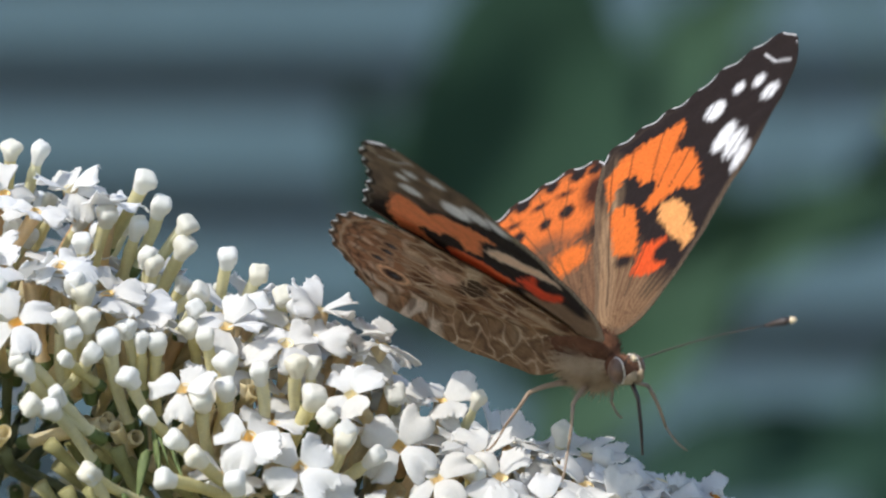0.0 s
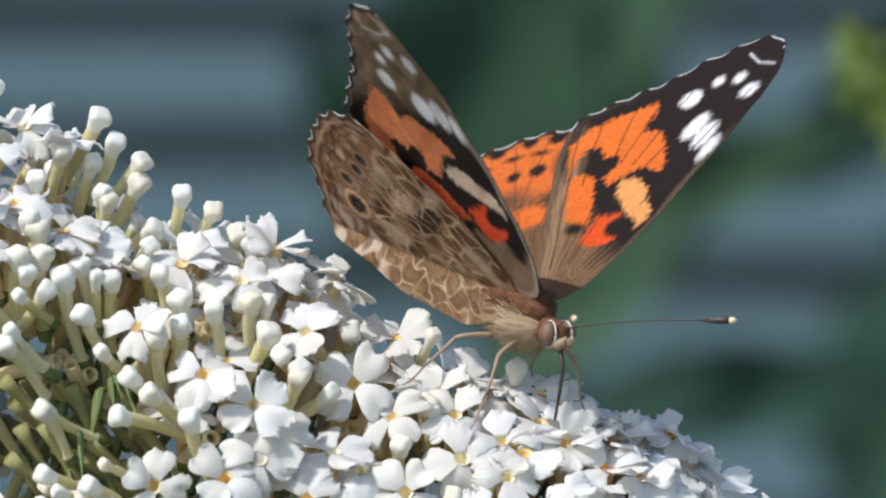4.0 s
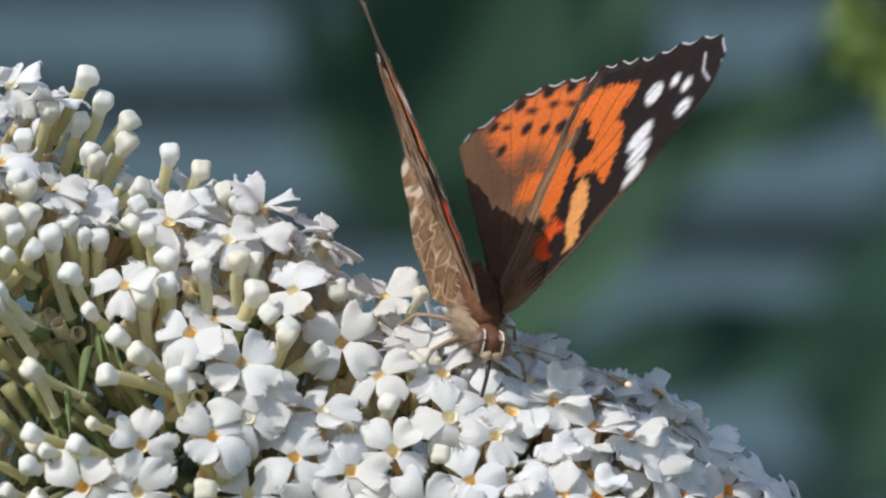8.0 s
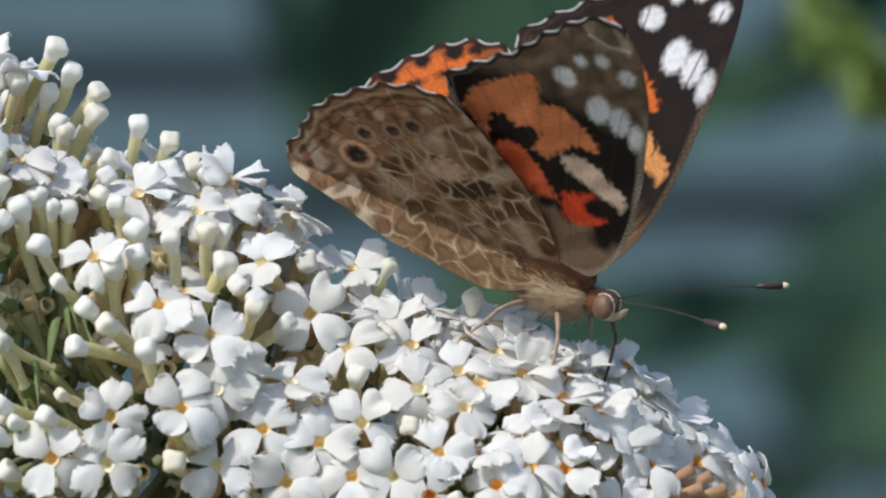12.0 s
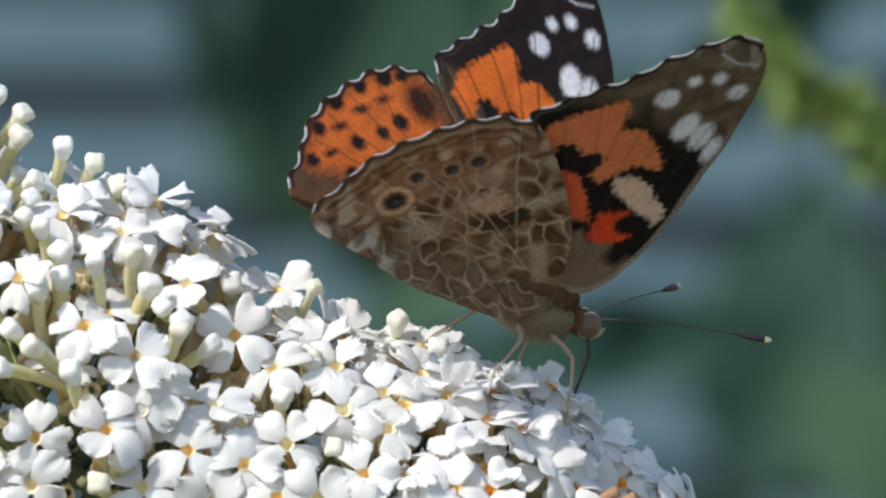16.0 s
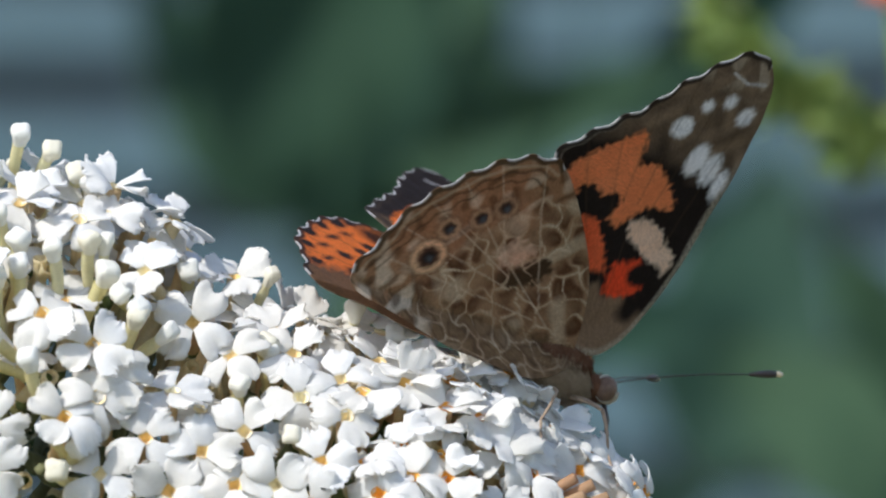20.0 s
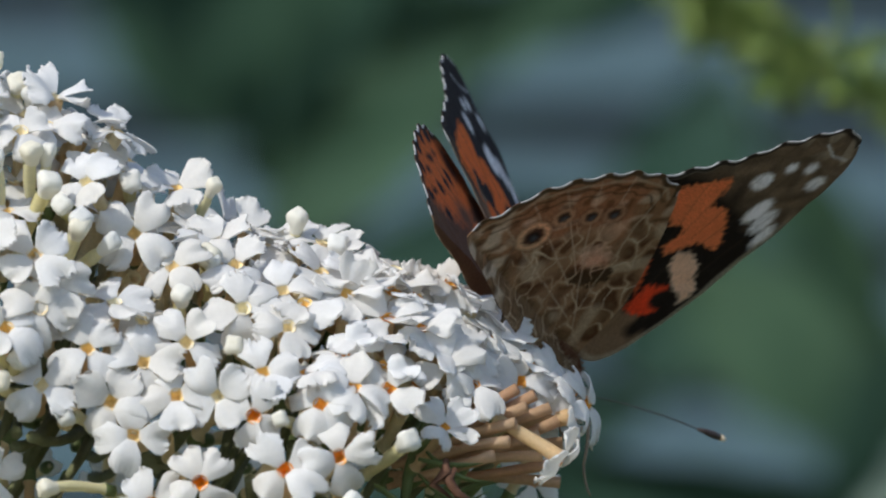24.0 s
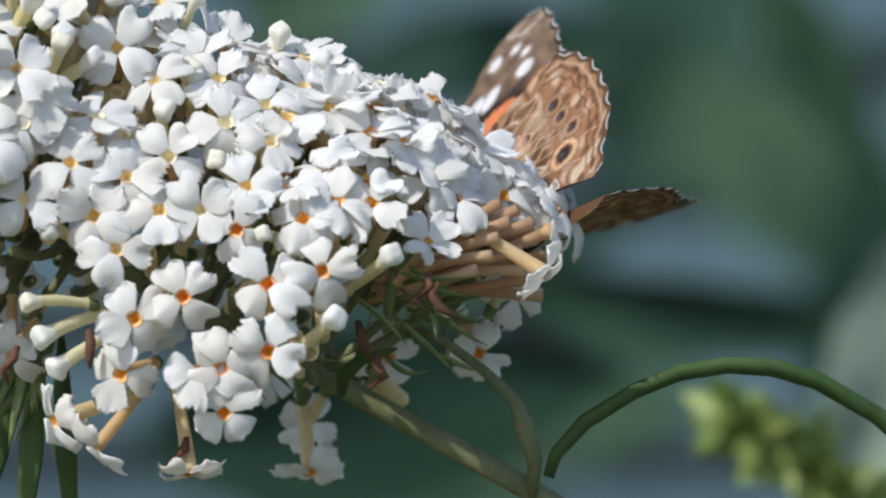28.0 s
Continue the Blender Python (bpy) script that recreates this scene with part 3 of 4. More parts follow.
# ---- butterfly ----
# wing shapes in millimetres: forwards and outwards from the hinge
FW_OUT = [(3.0, 0.2), (4.6, 1.4), (5.7, 4.5), (6.0, 8.6), (5.8, 11.5), (5.5, 14.5), (4.9, 18.0), (4.4, 21.2), (3.3, 25.7), (1.5, 30.2),
          (-0.5, 32.3), (-2.4, 32.7), (-4.5, 31.2), (-6.1, 28.8), (-7.5, 26.4), (-8.7, 23.9), (-10.5, 21.6), (-12.2, 19.4), (-13.7, 17.3), (-13.9, 15.4),
          (-10.8, 11.0), (-5.0, 5.3), (-1.3, 1.6), (0.6, 0.1)]
HW_OUT = [(1.2, 0.2), (-1.7, 7.0), (-6.6, 12.6), (-11.6, 16.8), (-14.4, 17.0), (-17.2, 15.8), (-19.3, 14.1), (-20.6, 12.7), (-22.0, 11.1), (-23.2, 9.3),
          (-24.2, 7.1), (-24.5, 5.0), (-25.0, 3.0), (-25.5, 1.1), (-24.4, -0.8), (-21.4, -1.6), (-17.8, -2.7), (-13.8, -3.9), (-10.0, -4.4), (-6.8, -4.9),
          (-3.4, -4.6), (-0.4, -2.6)]
FW_ORANGE = [(-11.9, 13.8), (-11.5, 16.3), (-10.7, 17.5), (-8.4, 20.4), (-7.2, 21.6), (-6.3, 21.0), (-5.7, 19.3), (-5.4, 18.4), (-3.7, 19.2), (-1.4, 18.2),
             (0.8, 16.5), (0.8, 15.7), (-1.5, 15.0), (-2.5, 13.3), (-3.2, 12.1), (-4.6, 12.6), (-4.5, 14.8), (-5.5, 15.2), (-6.7, 14.4), (-8.0, 15.0),
             (-9.2, 14.5), (-9.2, 12.8), (-8.5, 11.1)]
FW_CELL = [(-7.8, 10.5), (-7.7, 11.6), (-6.6, 12.1), (-5.4, 12.1), (-2.9, 10.1), (-1.1, 7.9), (-1.8, 7.4), (-3.7, 7.1)]
FW_RED = [(-0.9, 9.2), (0.7, 9.7), (1.5, 10.5), (2.4, 9.8), (3.6, 8.6), (3.5, 7.2), (1.4, 6.1), (0.2, 6.0), (-0.5, 7.3)]
FW_CREAM = [(-2.2, 13.1), (-0.7, 14.1), (1.5, 13.8), (3.0, 12.6), (4.3, 12.1), (4.9, 10.9), (4.6, 9.6), (2.7, 10.3), (1.1, 11.0), (0.0, 11.4), (-1.1, 11.7)]
FW_WHITE = [(-0.3, 21.1, 1.1, 1.7, 8), (1.75, 20.8, 0.95, 1.65, 10), (3.6, 19.8, 0.7, 1.5, 10), (-4.1, 23.3, 1.05, 1.15, 0), (-3.2, 26.1, 0.6, 0.65, 0),
            (-1.4, 27.4, 0.62, 0.7, 0), (1.1, 26.7, 0.8, 1.0, 0)]
FW_VEINS = [((-4.8, 13.4), (-10.0, 22.0)), ((-4.2, 14.5), (-8.0, 25.5)), ((-2.6, 15.0), (-6.0, 29.0)), ((-0.8, 14.0), (-3.0, 31.8)), ((2.8, 12.0), (1.2, 27.0)),
            ((-6.0, 11.0), (-12.2, 18.8)), ((1.2, 4.0), (-1.6, 12.4)), ((0.0, 2.5), (-13.0, 16.0))]
HW_ORANGE = [(-12.6, 16.2), (-14.6, 16.6), (-17.2, 15.4), (-19.3, 13.7), (-20.5, 12.4), (-21.8, 10.9), (-23.0, 9.1), (-23.8, 6.9), (-24.1, 5.0), (-24.0, 3.6), (-22.6, 3.4),
             (-20.2, 4.0), (-17.4, 4.6), (-14.6, 5.4), (-13.0, 6.6), (-11.4, 8.4), (-10.2, 10.2), (-10.4, 12.6)]
HW_DISC = [(-12.4, 6.4), (-11.0, 4.9), (-9.6, 4.4), (-8.2, 5.7), (-7.3, 6.9), (-8.3, 8.1), (-9.8, 8.4), (-11.3, 7.7)]
HW_EYES = [(-19.0, 4.4), (-18.7, 7.6), (-16.2, 9.5), (-14.5, 11.2)]
HW_SPOTS = [(-16.4, 15.1, 1.0, 0.8), (-18.8, 13.3, 0.75, 0.65), (-21.2, 10.9, 0.9, 0.8), (-22.8, 7.6, 0.8, 0.75), (-23.2, 4.2, 0.8, 0.7), (-16.4, 12.9, 0.9, 0.3),
            (-18.6, 11.1, 0.9, 0.4), (-20.6, 8.6, 0.9, 0.35), (-21.4, 5.6, 0.8, 0.35), (-14.6, 16.0, 0.8, 0.6)]
HW_VEINS = [((-3.0, 1.5), (-11.5, 6.6)), ((-11.5, 6.6), (-17.6, 15.0)), ((-11.0, 6.0), (-20.0, 12.3)), ((-10.0, 5.0), (-21.8, 9.4)), ((-9.0, 3.8), (-23.2, 6.4)),
            ((-5.0, 1.8), (-24.0, 3.2)), ((-5.0, 3.0), (-9.8, 10.2)), ((-9.8, 10.2), (-13.4, 16.4))]
HW_PALE = [(-12.9, 6.9), (-11.4, 8.9), (-8.6, 8.4), (-9.6, 6.4), (-11.2, 5.6)]
HW_DARK = [(-11.0, 4.6), (-9.6, 6.4), (-7.2, 8.0), (-5.8, 6.9), (-7.0, 4.8), (-9.4, 3.9)]
HW_CELLS = [(-6.0, 4.1), (-3.5, 2.5), (-16.3, 0.8), (-12.9, 0.5), (-11.9, 3.8), (-1.5, 3.9), (-10.0, 12.0), (-8.0, 9.6), (-5.2, 7.6), (-4.2, 5.2), (-8.6, 2.6),
            (-6.4, 0.6), (-9.6, -0.4), (-14.6, 3.4), (-14.4, 6.4), (-12.6, 9.6), (-11.6, 14.4), (-17.6, 2.4), (-19.8, 0.8), (-22.0, 1.6), (-3.0, 0.2), (-12.8, -1.6),
            (-16.2, -1.0), (-9.0, -3.0), (-6.0, -2.2), (-13.5, -3.6), (-7.2, 6.4), (-2.6, 5.6)]


def smooth_outline(pts, count):
    """A closed smooth line through pts, with count even points."""
    p = np.array(pts, float)
    out = []
    n = len(p)
    for i in range(n):
        a, b, c, d = p[i - 1], p[i], p[(i + 1) % n], p[(i + 2) % n]
        for t in np.linspace(0, 1, 24, endpoint=False):
            out.append(0.5 * (2 * b + (c - a) * t + (2 * a - 5 * b + 4 * c - d) * t ** 2 + (3 * b - a - 3 * c + d) * t ** 3))
    out = np.array(out)
    run = np.concatenate([[0], np.cumsum(np.linalg.norm(np.diff(np.vstack([out, out[:1]]), axis=0), axis=1))])
    at = np.linspace(0, run[-1], count, endpoint=False)
    ring = np.vstack([out, out[:1]])
    return np.stack([np.interp(at, run, ring[:, k]) for k in (0, 1)], 1)


def ripple(u, v, k, seed=0.0):
    """Smooth, uneven waves between about -1 and 1."""
    return (np.sin(u * k * 1.3 + seed + 1.7 * np.sin(v * k * 0.7 + seed * 2)) + np.sin(v * k * 1.1 - seed * 1.3 + 1.9 * np.sin(u * k * 0.9 + 1))) * 0.5


def inside(u, v, pts, soft=0.22, rough=0.22):
    """How far (0 to 1) points lie inside a closed shape with a soft, scaly edge."""
    p = np.array(pts, float)
    q = np.roll(p, -1, 0)
    best = np.full(u.shape, 1e9)
    odd = np.zeros(u.shape, bool)
    for (ax, ay), (bx, by) in zip(p, q):
        ex, ey = bx - ax, by - ay
        t = np.clip(((u - ax) * ex + (v - ay) * ey) / (ex * ex + ey * ey + 1e-9), 0, 1)
        best = np.minimum(best, np.hypot(u - ax - t * ex, v - ay - t * ey))
        cross = ((ay > v) != (by > v)) & (u < (bx - ax) * (v - ay) / (by - ay + 1e-12) + ax)
        odd ^= cross
    dist = np.where(odd, best, -best) + rough * ripple(u, v, 5.0, 2.0)
    return np.clip(dist / soft * 0.5 + 0.5, 0, 1)


def spot(u, v, cu, cv, ru, rv, turn=0.0, soft=0.25):
    a = radians(turn)
    x, y = (u - cu) * math.cos(a) + (v - cv) * math.sin(a), -(u - cu) * math.sin(a) + (v - cv) * math.cos(a)
    d = (1 - np.hypot(x / ru, y / rv)) * min(ru, rv) + 0.1 * ripple(u, v, 6, 1)
    return np.clip(d / soft * 0.5 + 0.5, 0, 1)


def along(u, v, a, b, width):
    """A thin line from a to b."""
    ex, ey = b[0] - a[0], b[1] - a[1]
    t = np.clip(((u - a[0]) * ex + (v - a[1]) * ey) / (ex * ex + ey * ey), 0, 1)
    return np.clip(1.3 - np.hypot(u - a[0] - t * ex, v - a[1] - t * ey) / width, 0, 1)


def strands(u, v):
    """Fine hairs that spread from a wing's base, 0 to 1."""
    turn, far = np.arctan2(v, -u), np.hypot(u, v)
    return np.clip(0.5 + 0.6 * np.sin(turn * 46 + 1.5 * np.sin(far * 0.9)) * np.sin(turn * 113 + far * 0.35), 0, 1)


class Paint:
    """Scale colours laid over one another."""

    def __init__(self, u, v, base):
        self.c = np.tile(np.array(base, float), (len(u), 1))

    def lay(self, colour, mask):
        mask = np.asarray(mask)[:, None]
        self.c = self.c * (1 - mask) + np.array(colour) * mask


BLACK, WHITE, ORANGE_S, RED, CREAM = (0.022, 0.014, 0.012), (0.82, 0.80, 0.80), (0.76, 0.175, 0.03), (0.76, 0.10, 0.02), (0.80, 0.36, 0.12)
BROWN, UMBER = (0.145, 0.076, 0.042), (0.085, 0.05, 0.025)


def fringe(p, u, v, edge, step, dark=BLACK):
    """The chequered rim of a wing; edge is the distance to it, step the place along it."""
    # white scale dashes drawn out towards one line, imitating a backlit rim
    white = np.clip((0.62 - np.sin(step + 0.8 * ripple(u, v, 0.7, 3)) + 0.35 * ripple(u, v, 3, 4)) * 3, 0, 1)
    p.lay(dark, np.clip((0.6 - edge) / 0.2, 0, 1) * 0.9)
    p.lay(WHITE, np.clip((0.2 - edge) / 0.1, 0, 1) * white * (0.7 if dark is BLACK else 0.55))


def paint_forewing(u, v, edge, step, rim, under):
    p = Paint(u, v, BLACK)
    if under:
        p.lay((0.28, 0.185, 0.12), np.clip((v - 19.0 + 0.8 * ripple(u, v, 1.2)) / 3.5, 0, 1) * (0.75 + 0.25 * ripple(u, v, 1.7, 3)))
        p.lay((0.55, 0.43, 0.32), np.clip((v - 27.8) / 1.5, 0, 1) * np.clip(ripple(u, v, 1.6, 8) * 2, 0, 1) * 0.6)
    p.lay(BROWN if not under else (0.28, 0.18, 0.115), np.clip((7.5 - 0.35 * u - v + 1.2 * ripple(u, v, 1.2)) / 1.6, 0, 1))
    p.lay(BROWN if not under else (0.30, 0.195, 0.125), np.clip(((u + 0.95 * v) * -1 + 3.2) / 1.6, 0, 1) * np.clip((12 - v) / 3, 0, 1))
    if not under:
        p.lay((0.36, 0.215, 0.11), np.clip((9.5 - 0.3 * u - v) / 3, 0, 1) * strands(u - 3.5, v + 1.5) * 0.7)
        p.lay((0.42, 0.27, 0.15), np.clip(1.2 - np.abs(u + 0.86 * v - 1.6) / 1.6, 0, 1) * np.clip((17 - v) / 4, 0, 1) * (0.35 + 0.4 * strands(u - 3.5, v + 1.5)))
    warm = ORANGE_S if not under else (0.78, 0.27, 0.11)
    p.lay(warm, inside(u, v, FW_ORANGE))
    p.lay(warm if not under else (0.78, 0.16, 0.06), inside(u, v, FW_CELL))
    p.lay(RED if not under else (0.80, 0.09, 0.03), inside(u, v, FW_RED))
    p.lay(CREAM if not under else (0.80, 0.62, 0.48), inside(u, v, FW_CREAM))
    p.lay(BLACK, spot(u, v, 2.9, 9.2, 1.7, 1.2, 25))
    p.lay(BLACK, spot(u, v, -2.0, 7.0, 0.95, 0.65, 30))
    for cu, cv, ru, rv, turn in FW_WHITE:
        p.lay(WHITE, spot(u, v, cu, cv, ru, rv, turn))
    for a, b in FW_VEINS:
        p.lay(BLACK if not under else UMBER, along(u, v, a, b, 0.11) * (0.3 if under else 0.75))
    p.lay(WHITE, along(u, v, (-3.2, 30.0), (-1.2, 29.6), 0.16) * 0.7)
    p.lay(WHITE, along(u, v, (-1.2, 29.6), (0.6, 30.2), 0.16) * 0.7)
    front = np.clip((0.7 - rim) / 0.3, 0, 1)
    p.lay((0.16, 0.11, 0.07) if not under else (0.55, 0.46, 0.36), front * np.clip((24 - v) / 6, 0, 1) * (0.6 + 0.3 * ripple(u, v, 9)))
    fringe(p, u, v, edge, step)
    return p.c


def scatter_cells():
    """More centres for the mottled cells of the hind wing's underside, strewn evenly between the large ones."""
    rnd = random.Random(8)
    made = []
    for _ in range(3000):
        q = (rnd.uniform(-23, 0), rnd.uniform(-5, 15))
        if all(math.hypot(q[0] - a, q[1] - b) > 1.75 for a, b in HW_CELLS + made):
            made.append(q)
    return made


def paint_hindwing(u, v, edge, step, rim, under):
    if not under:
        p = Paint(u, v, BROWN)
        p.lay((0.27, 0.145, 0.075), strands(u - 2.0, v + 2.5) * np.clip((14 - np.hypot(u, v)) / 5, 0, 1) * 0.75)
        p.lay((0.72, 0.17, 0.035), inside(u, v, HW_ORANGE, 0.9, 0.4))
        p.lay(ORANGE_S, inside(u, v, HW_DISC, 0.5, 0.3))
        p.lay((0.12, 0.075, 0.045), spot(u, v, -13.8, 7.0, 2.3, 1.3, 35, 0.9) * 0.9)
        p.lay(BLACK, spot(u, v, -12.4, 13.9, 1.6, 2.2, 40, 0.7) * 0.95)
        p.lay(BLACK, spot(u, v, -8.6, 10.2, 1.7, 1.1, 40, 0.7) * 0.9)
        for (cu, cv), size in zip(HW_EYES, (0.75, 0.8, 0.72, 0.9)):
            p.lay(BLACK, spot(u, v, cu, cv, size, size * 0.9))
        for cu, cv, ru, rv in HW_SPOTS:
            p.lay(BLACK, spot(u, v, cu, cv, ru, rv, 35))
        for a, b in HW_VEINS:
            p.lay(UMBER, along(u, v, a, b, 0.1) * 0.6)
        p.lay((0.16, 0.085, 0.045), np.clip((3.0 - v) / 1.5, 0, 1) * 0.85)
    else:
        p = Paint(u, v, (0.37, 0.215, 0.12))
        # dark cells between thin pale veins
        d1, d2 = np.full(u.shape, 1e9), np.full(u.shape, 1e9)
        for cu, cv in HW_CELLS + scatter_cells():
            # cells are drawn out along the veins
            x, y = (u - cu) + 0.45 * ripple(u, v, 1.5, 3), (v - cv) + 0.45 * ripple(u, v, 1.3, 5)
            d = np.hypot((x * 0.77 - y * 0.64) * 0.75, (x * 0.64 + y * 0.77) * 1.25)
            d2 = np.minimum(d2, np.maximum(d, d1))
            d1 = np.minimum(d1, d)
        net = np.clip((d2 - d1 - 0.06) / 0.2, 0, 1)
        p.lay((0.74, 0.60, 0.43), (1 - net) * np.clip(0.6 + 0.5 * ripple(u, v, 0.9, 12), 0, 1) * np.where(v < 0.9, 0.6, 0.85))
        p.lay((0.13, 0.055, 0.025), net * np.clip((1.1 - d1) / 0.3, 0, 1) * np.clip(0.6 + 0.8 * ripple(u, v, 0.8, 7), 0, 1))
        p.lay((0.22, 0.13, 0.07), net * np.clip((0.5 - d1) / 0.35, 0, 1) * 0.6)
        pale = np.clip(ripple(u, v, 0.75, 9) * 2.2 - 0.7, 0, 1)
        p.lay((0.66, 0.52, 0.37), pale * 0.5)
        band = np.clip((np.hypot(u + 4.0, v - 0.5) - 13.4 + 0.7 * ripple(u, v, 1.3, 6)) / 1.2, 0, 1)
        p.lay((0.37, 0.185, 0.095), band * 0.92)
        p.lay((0.70, 0.52, 0.38), band * np.clip(ripple(u, v, 1.5, 4) * 1.6 - 0.3, 0, 1) * 0.7)
        p.lay((0.13, 0.065, 0.03), band * np.clip(ripple(u, v, 1.9, 11) * 1.8 - 0.5, 0, 1) * 0.7)
        p.lay((0.07, 0.04, 0.02), inside(u, v, HW_DARK, 0.3, 0.3) * (1 - 0.8 * (1 - net)))
        p.lay((0.70, 0.47, 0.34), inside(u, v, HW_PALE, 0.3, 0.3) * (0.7 + 0.25 * ripple(u, v, 3.2, 6)))
        low = np.clip((0.9 - v + 0.5 * ripple(u, v, 2)) / 0.8, 0, 1)
        p.lay((0.24, 0.145, 0.075), low * net * 0.8)
        p.lay((0.13, 0.075, 0.04), low * net * np.clip(0.3 - np.abs(d1 - 0.75), 0, 0.3) / 0.3 * np.clip(0.6 + 0.8 * ripple(u, v, 2, 5), 0, 1))
        # cream blotches towards the inner corner
        corner = np.clip((3.4 - v) / 1.5, 0, 1) * np.clip((-15.5 - u) / 1.5, 0, 1)
        p.lay((0.72, 0.58, 0.44), corner * np.clip(ripple(u, v, 1.25, 2) * 2.2 + 0.1, 0, 1) * 0.8)
        p.lay((0.12, 0.065, 0.035), corner * np.clip(ripple(u, v, 1.7, 9) * 2 - 0.6, 0, 1) * 0.7)
        for a, b in HW_VEINS:
            p.lay((0.70, 0.55, 0.40), along(u, v, a, b, 0.1) * 0.5)
        for (cu, cv), size, ring in zip(HW_EYES, (1.75, 1.1, 1.05, 1.15), (1.0, 0.75, 0.65, 0.5)):
            p.lay((0.10, 0.05, 0.03), spot(u, v, cu, cv, size + 0.22, size + 0.2) * 0.8)
            p.lay((0.80, 0.50, 0.30), spot(u, v, cu, cv, size, size) * ring)
            p.lay((0.13, 0.06, 0.035), spot(u, v, cu, cv, size * 0.66, size * 0.66))
            p.lay((0.03, 0.018, 0.015), spot(u, v, cu, cv, size * 0.42, size * 0.42))
            p.lay((0.13, 0.15, 0.18), spot(u, v, cu + 0.2, cv - 0.1, 0.3, 0.3) * 0.6)
        for k, w in ((1.3, 0.22), (2.1, 0.18)):
            p.lay((0.08, 0.045, 0.025), np.clip(1 - np.abs(edge - k - 0.3 * np.sin(step)) / w, 0, 1) * 0.8)
        p.lay((0.58, 0.44, 0.30), np.clip(1 - np.abs(edge - 0.85 - 0.2 * np.sin(step)) / 0.2, 0, 1) * 0.7)
    fringe(p, u, v, edge, step, UMBER if under else BLACK)
    return p.c


def wing_mesh(name, outline, centre, hinge, paint, outer, side, drop):
    """A wing of two scaled sheets, painted above and below. side is 1 for the left, -1 for the right."""
    n, m = 420, 64
    ring = smooth_outline(outline, n)
    c = np.array(centre)
    tang = np.roll(ring, -1, 0) - np.roll(ring, 1, 0)
    length = np.cumsum(np.linalg.norm(tang, axis=1)) / 2
    lo, hi = outer
    k0 = int(np.argmin(np.hypot(*(ring - np.array(lo)).T)))
    k1 = int(np.argmin(np.hypot(*(ring - np.array(hi)).T)))
    on = np.array([(k0 <= i <= k1) if k0 < k1 else (i >= k0 or i <= k1) for i in range(n)], float)
    on = np.convolve(np.concatenate([on[-4:], on, on[:4]]), np.ones(9) / 9, "valid")
    phase = length / 3.1 * 2 * math.pi
    normal = np.stack([tang[:, 1], -tang[:, 0]], 1) / np.linalg.norm(tang, axis=1)[:, None]
    sign = 1.0 if np.mean(np.sum(normal * (ring - c), 1)) > 0 else -1.0
    ring = ring + normal * sign * (0.2 * np.sin(phase) * on)[:, None]
    levels = 1 - (1 - np.linspace(0.0, 1, m + 1)[1:]) ** 1.35
    u = np.concatenate([[c[0]], *[c[0] + (ring[:, 0] - c[0]) * r for r in levels]])
    v = np.concatenate([[c[1]], *[c[1] + (ring[:, 1] - c[1]) * r for r in levels]])
    reach = np.linalg.norm(ring - c, axis=1)
    rim = np.concatenate([[9.0], *[reach * (1 - r) * 0.8 for r in levels]])
    edge = np.where(np.concatenate([[0.0], *[on for r in levels]]) > 0.3, rim, 9.0)
    step = np.concatenate([[0.0], *[phase for r in levels]])
    camber = 0.45 * np.sin(np.clip(v / 30, 0, 1) * math.pi) + 0.10 * ripple(u, v, 0.55, 1) + 0.05 * ripple(u, v, 1.4, 2)
    # the hind wing's inner fold hangs beside the abdomen, the left one tucked in
    hang = np.minimum(v, 0.0) * (0.5 if side > 0 else 1.0)
    bulge = 0.7 * np.clip(-hang / 1.8, 0, 1)
    camber = camber + 0.54 * hang - 0.7 * bulge
    x, y = (u - hinge) * MM, (np.where(v < 0, -4.2 * (1 - np.exp(0.22 * hang)), v) + 0.68 * bulge) * side * MM
    verts = np.concatenate([np.stack([x, y, (camber + 0.05 + drop) * MM], 1), np.stack([x, y, (camber - 0.05 + drop) * MM], 1)])
    count = 1 + n * m
    faces = []
    for i in range(n):
        j = (i + 1) % n
        faces.append((0, 1 + i, 1 + j))
        for r in range(m - 1):
            a, b = 1 + r * n, 1 + (r + 1) * n
            faces.append((a + i, b + i, b + j, a + j))
    low = [tuple(count + q for q in reversed(f)) for f in faces]
    last = 1 + (m - 1) * n
    skirt = [(last + i, count + last + i, count + last + (i + 1) % n, last + (i + 1) % n) for i in range(n)]
    all_faces = faces + low + skirt
    if side * sign_of(ring) < 0:
        all_faces = [tuple(reversed(f)) for f in all_faces]
    me = mesh_from(name, verts, all_faces, WING)
    rgb = np.concatenate([paint(u, v, edge, step, rim, False), paint(u, v, edge, step, rim, True)])
    speck = 1 + 0.16 * np.random.RandomState(5).uniform(-1, 1, len(rgb))[:, None]
    layer = me.color_attributes.new("scales", "FLOAT_COLOR", "POINT")
    layer.data.foreach_set("color", np.concatenate([np.clip(rgb * speck, 0, 1), np.ones((len(rgb), 1))], 1).ravel())
    return me


def sign_of(ring):
    x, y = ring.T
    return 1 if np.sum(x * np.roll(y, -1) - y * np.roll(x, -1)) > 0 else -1


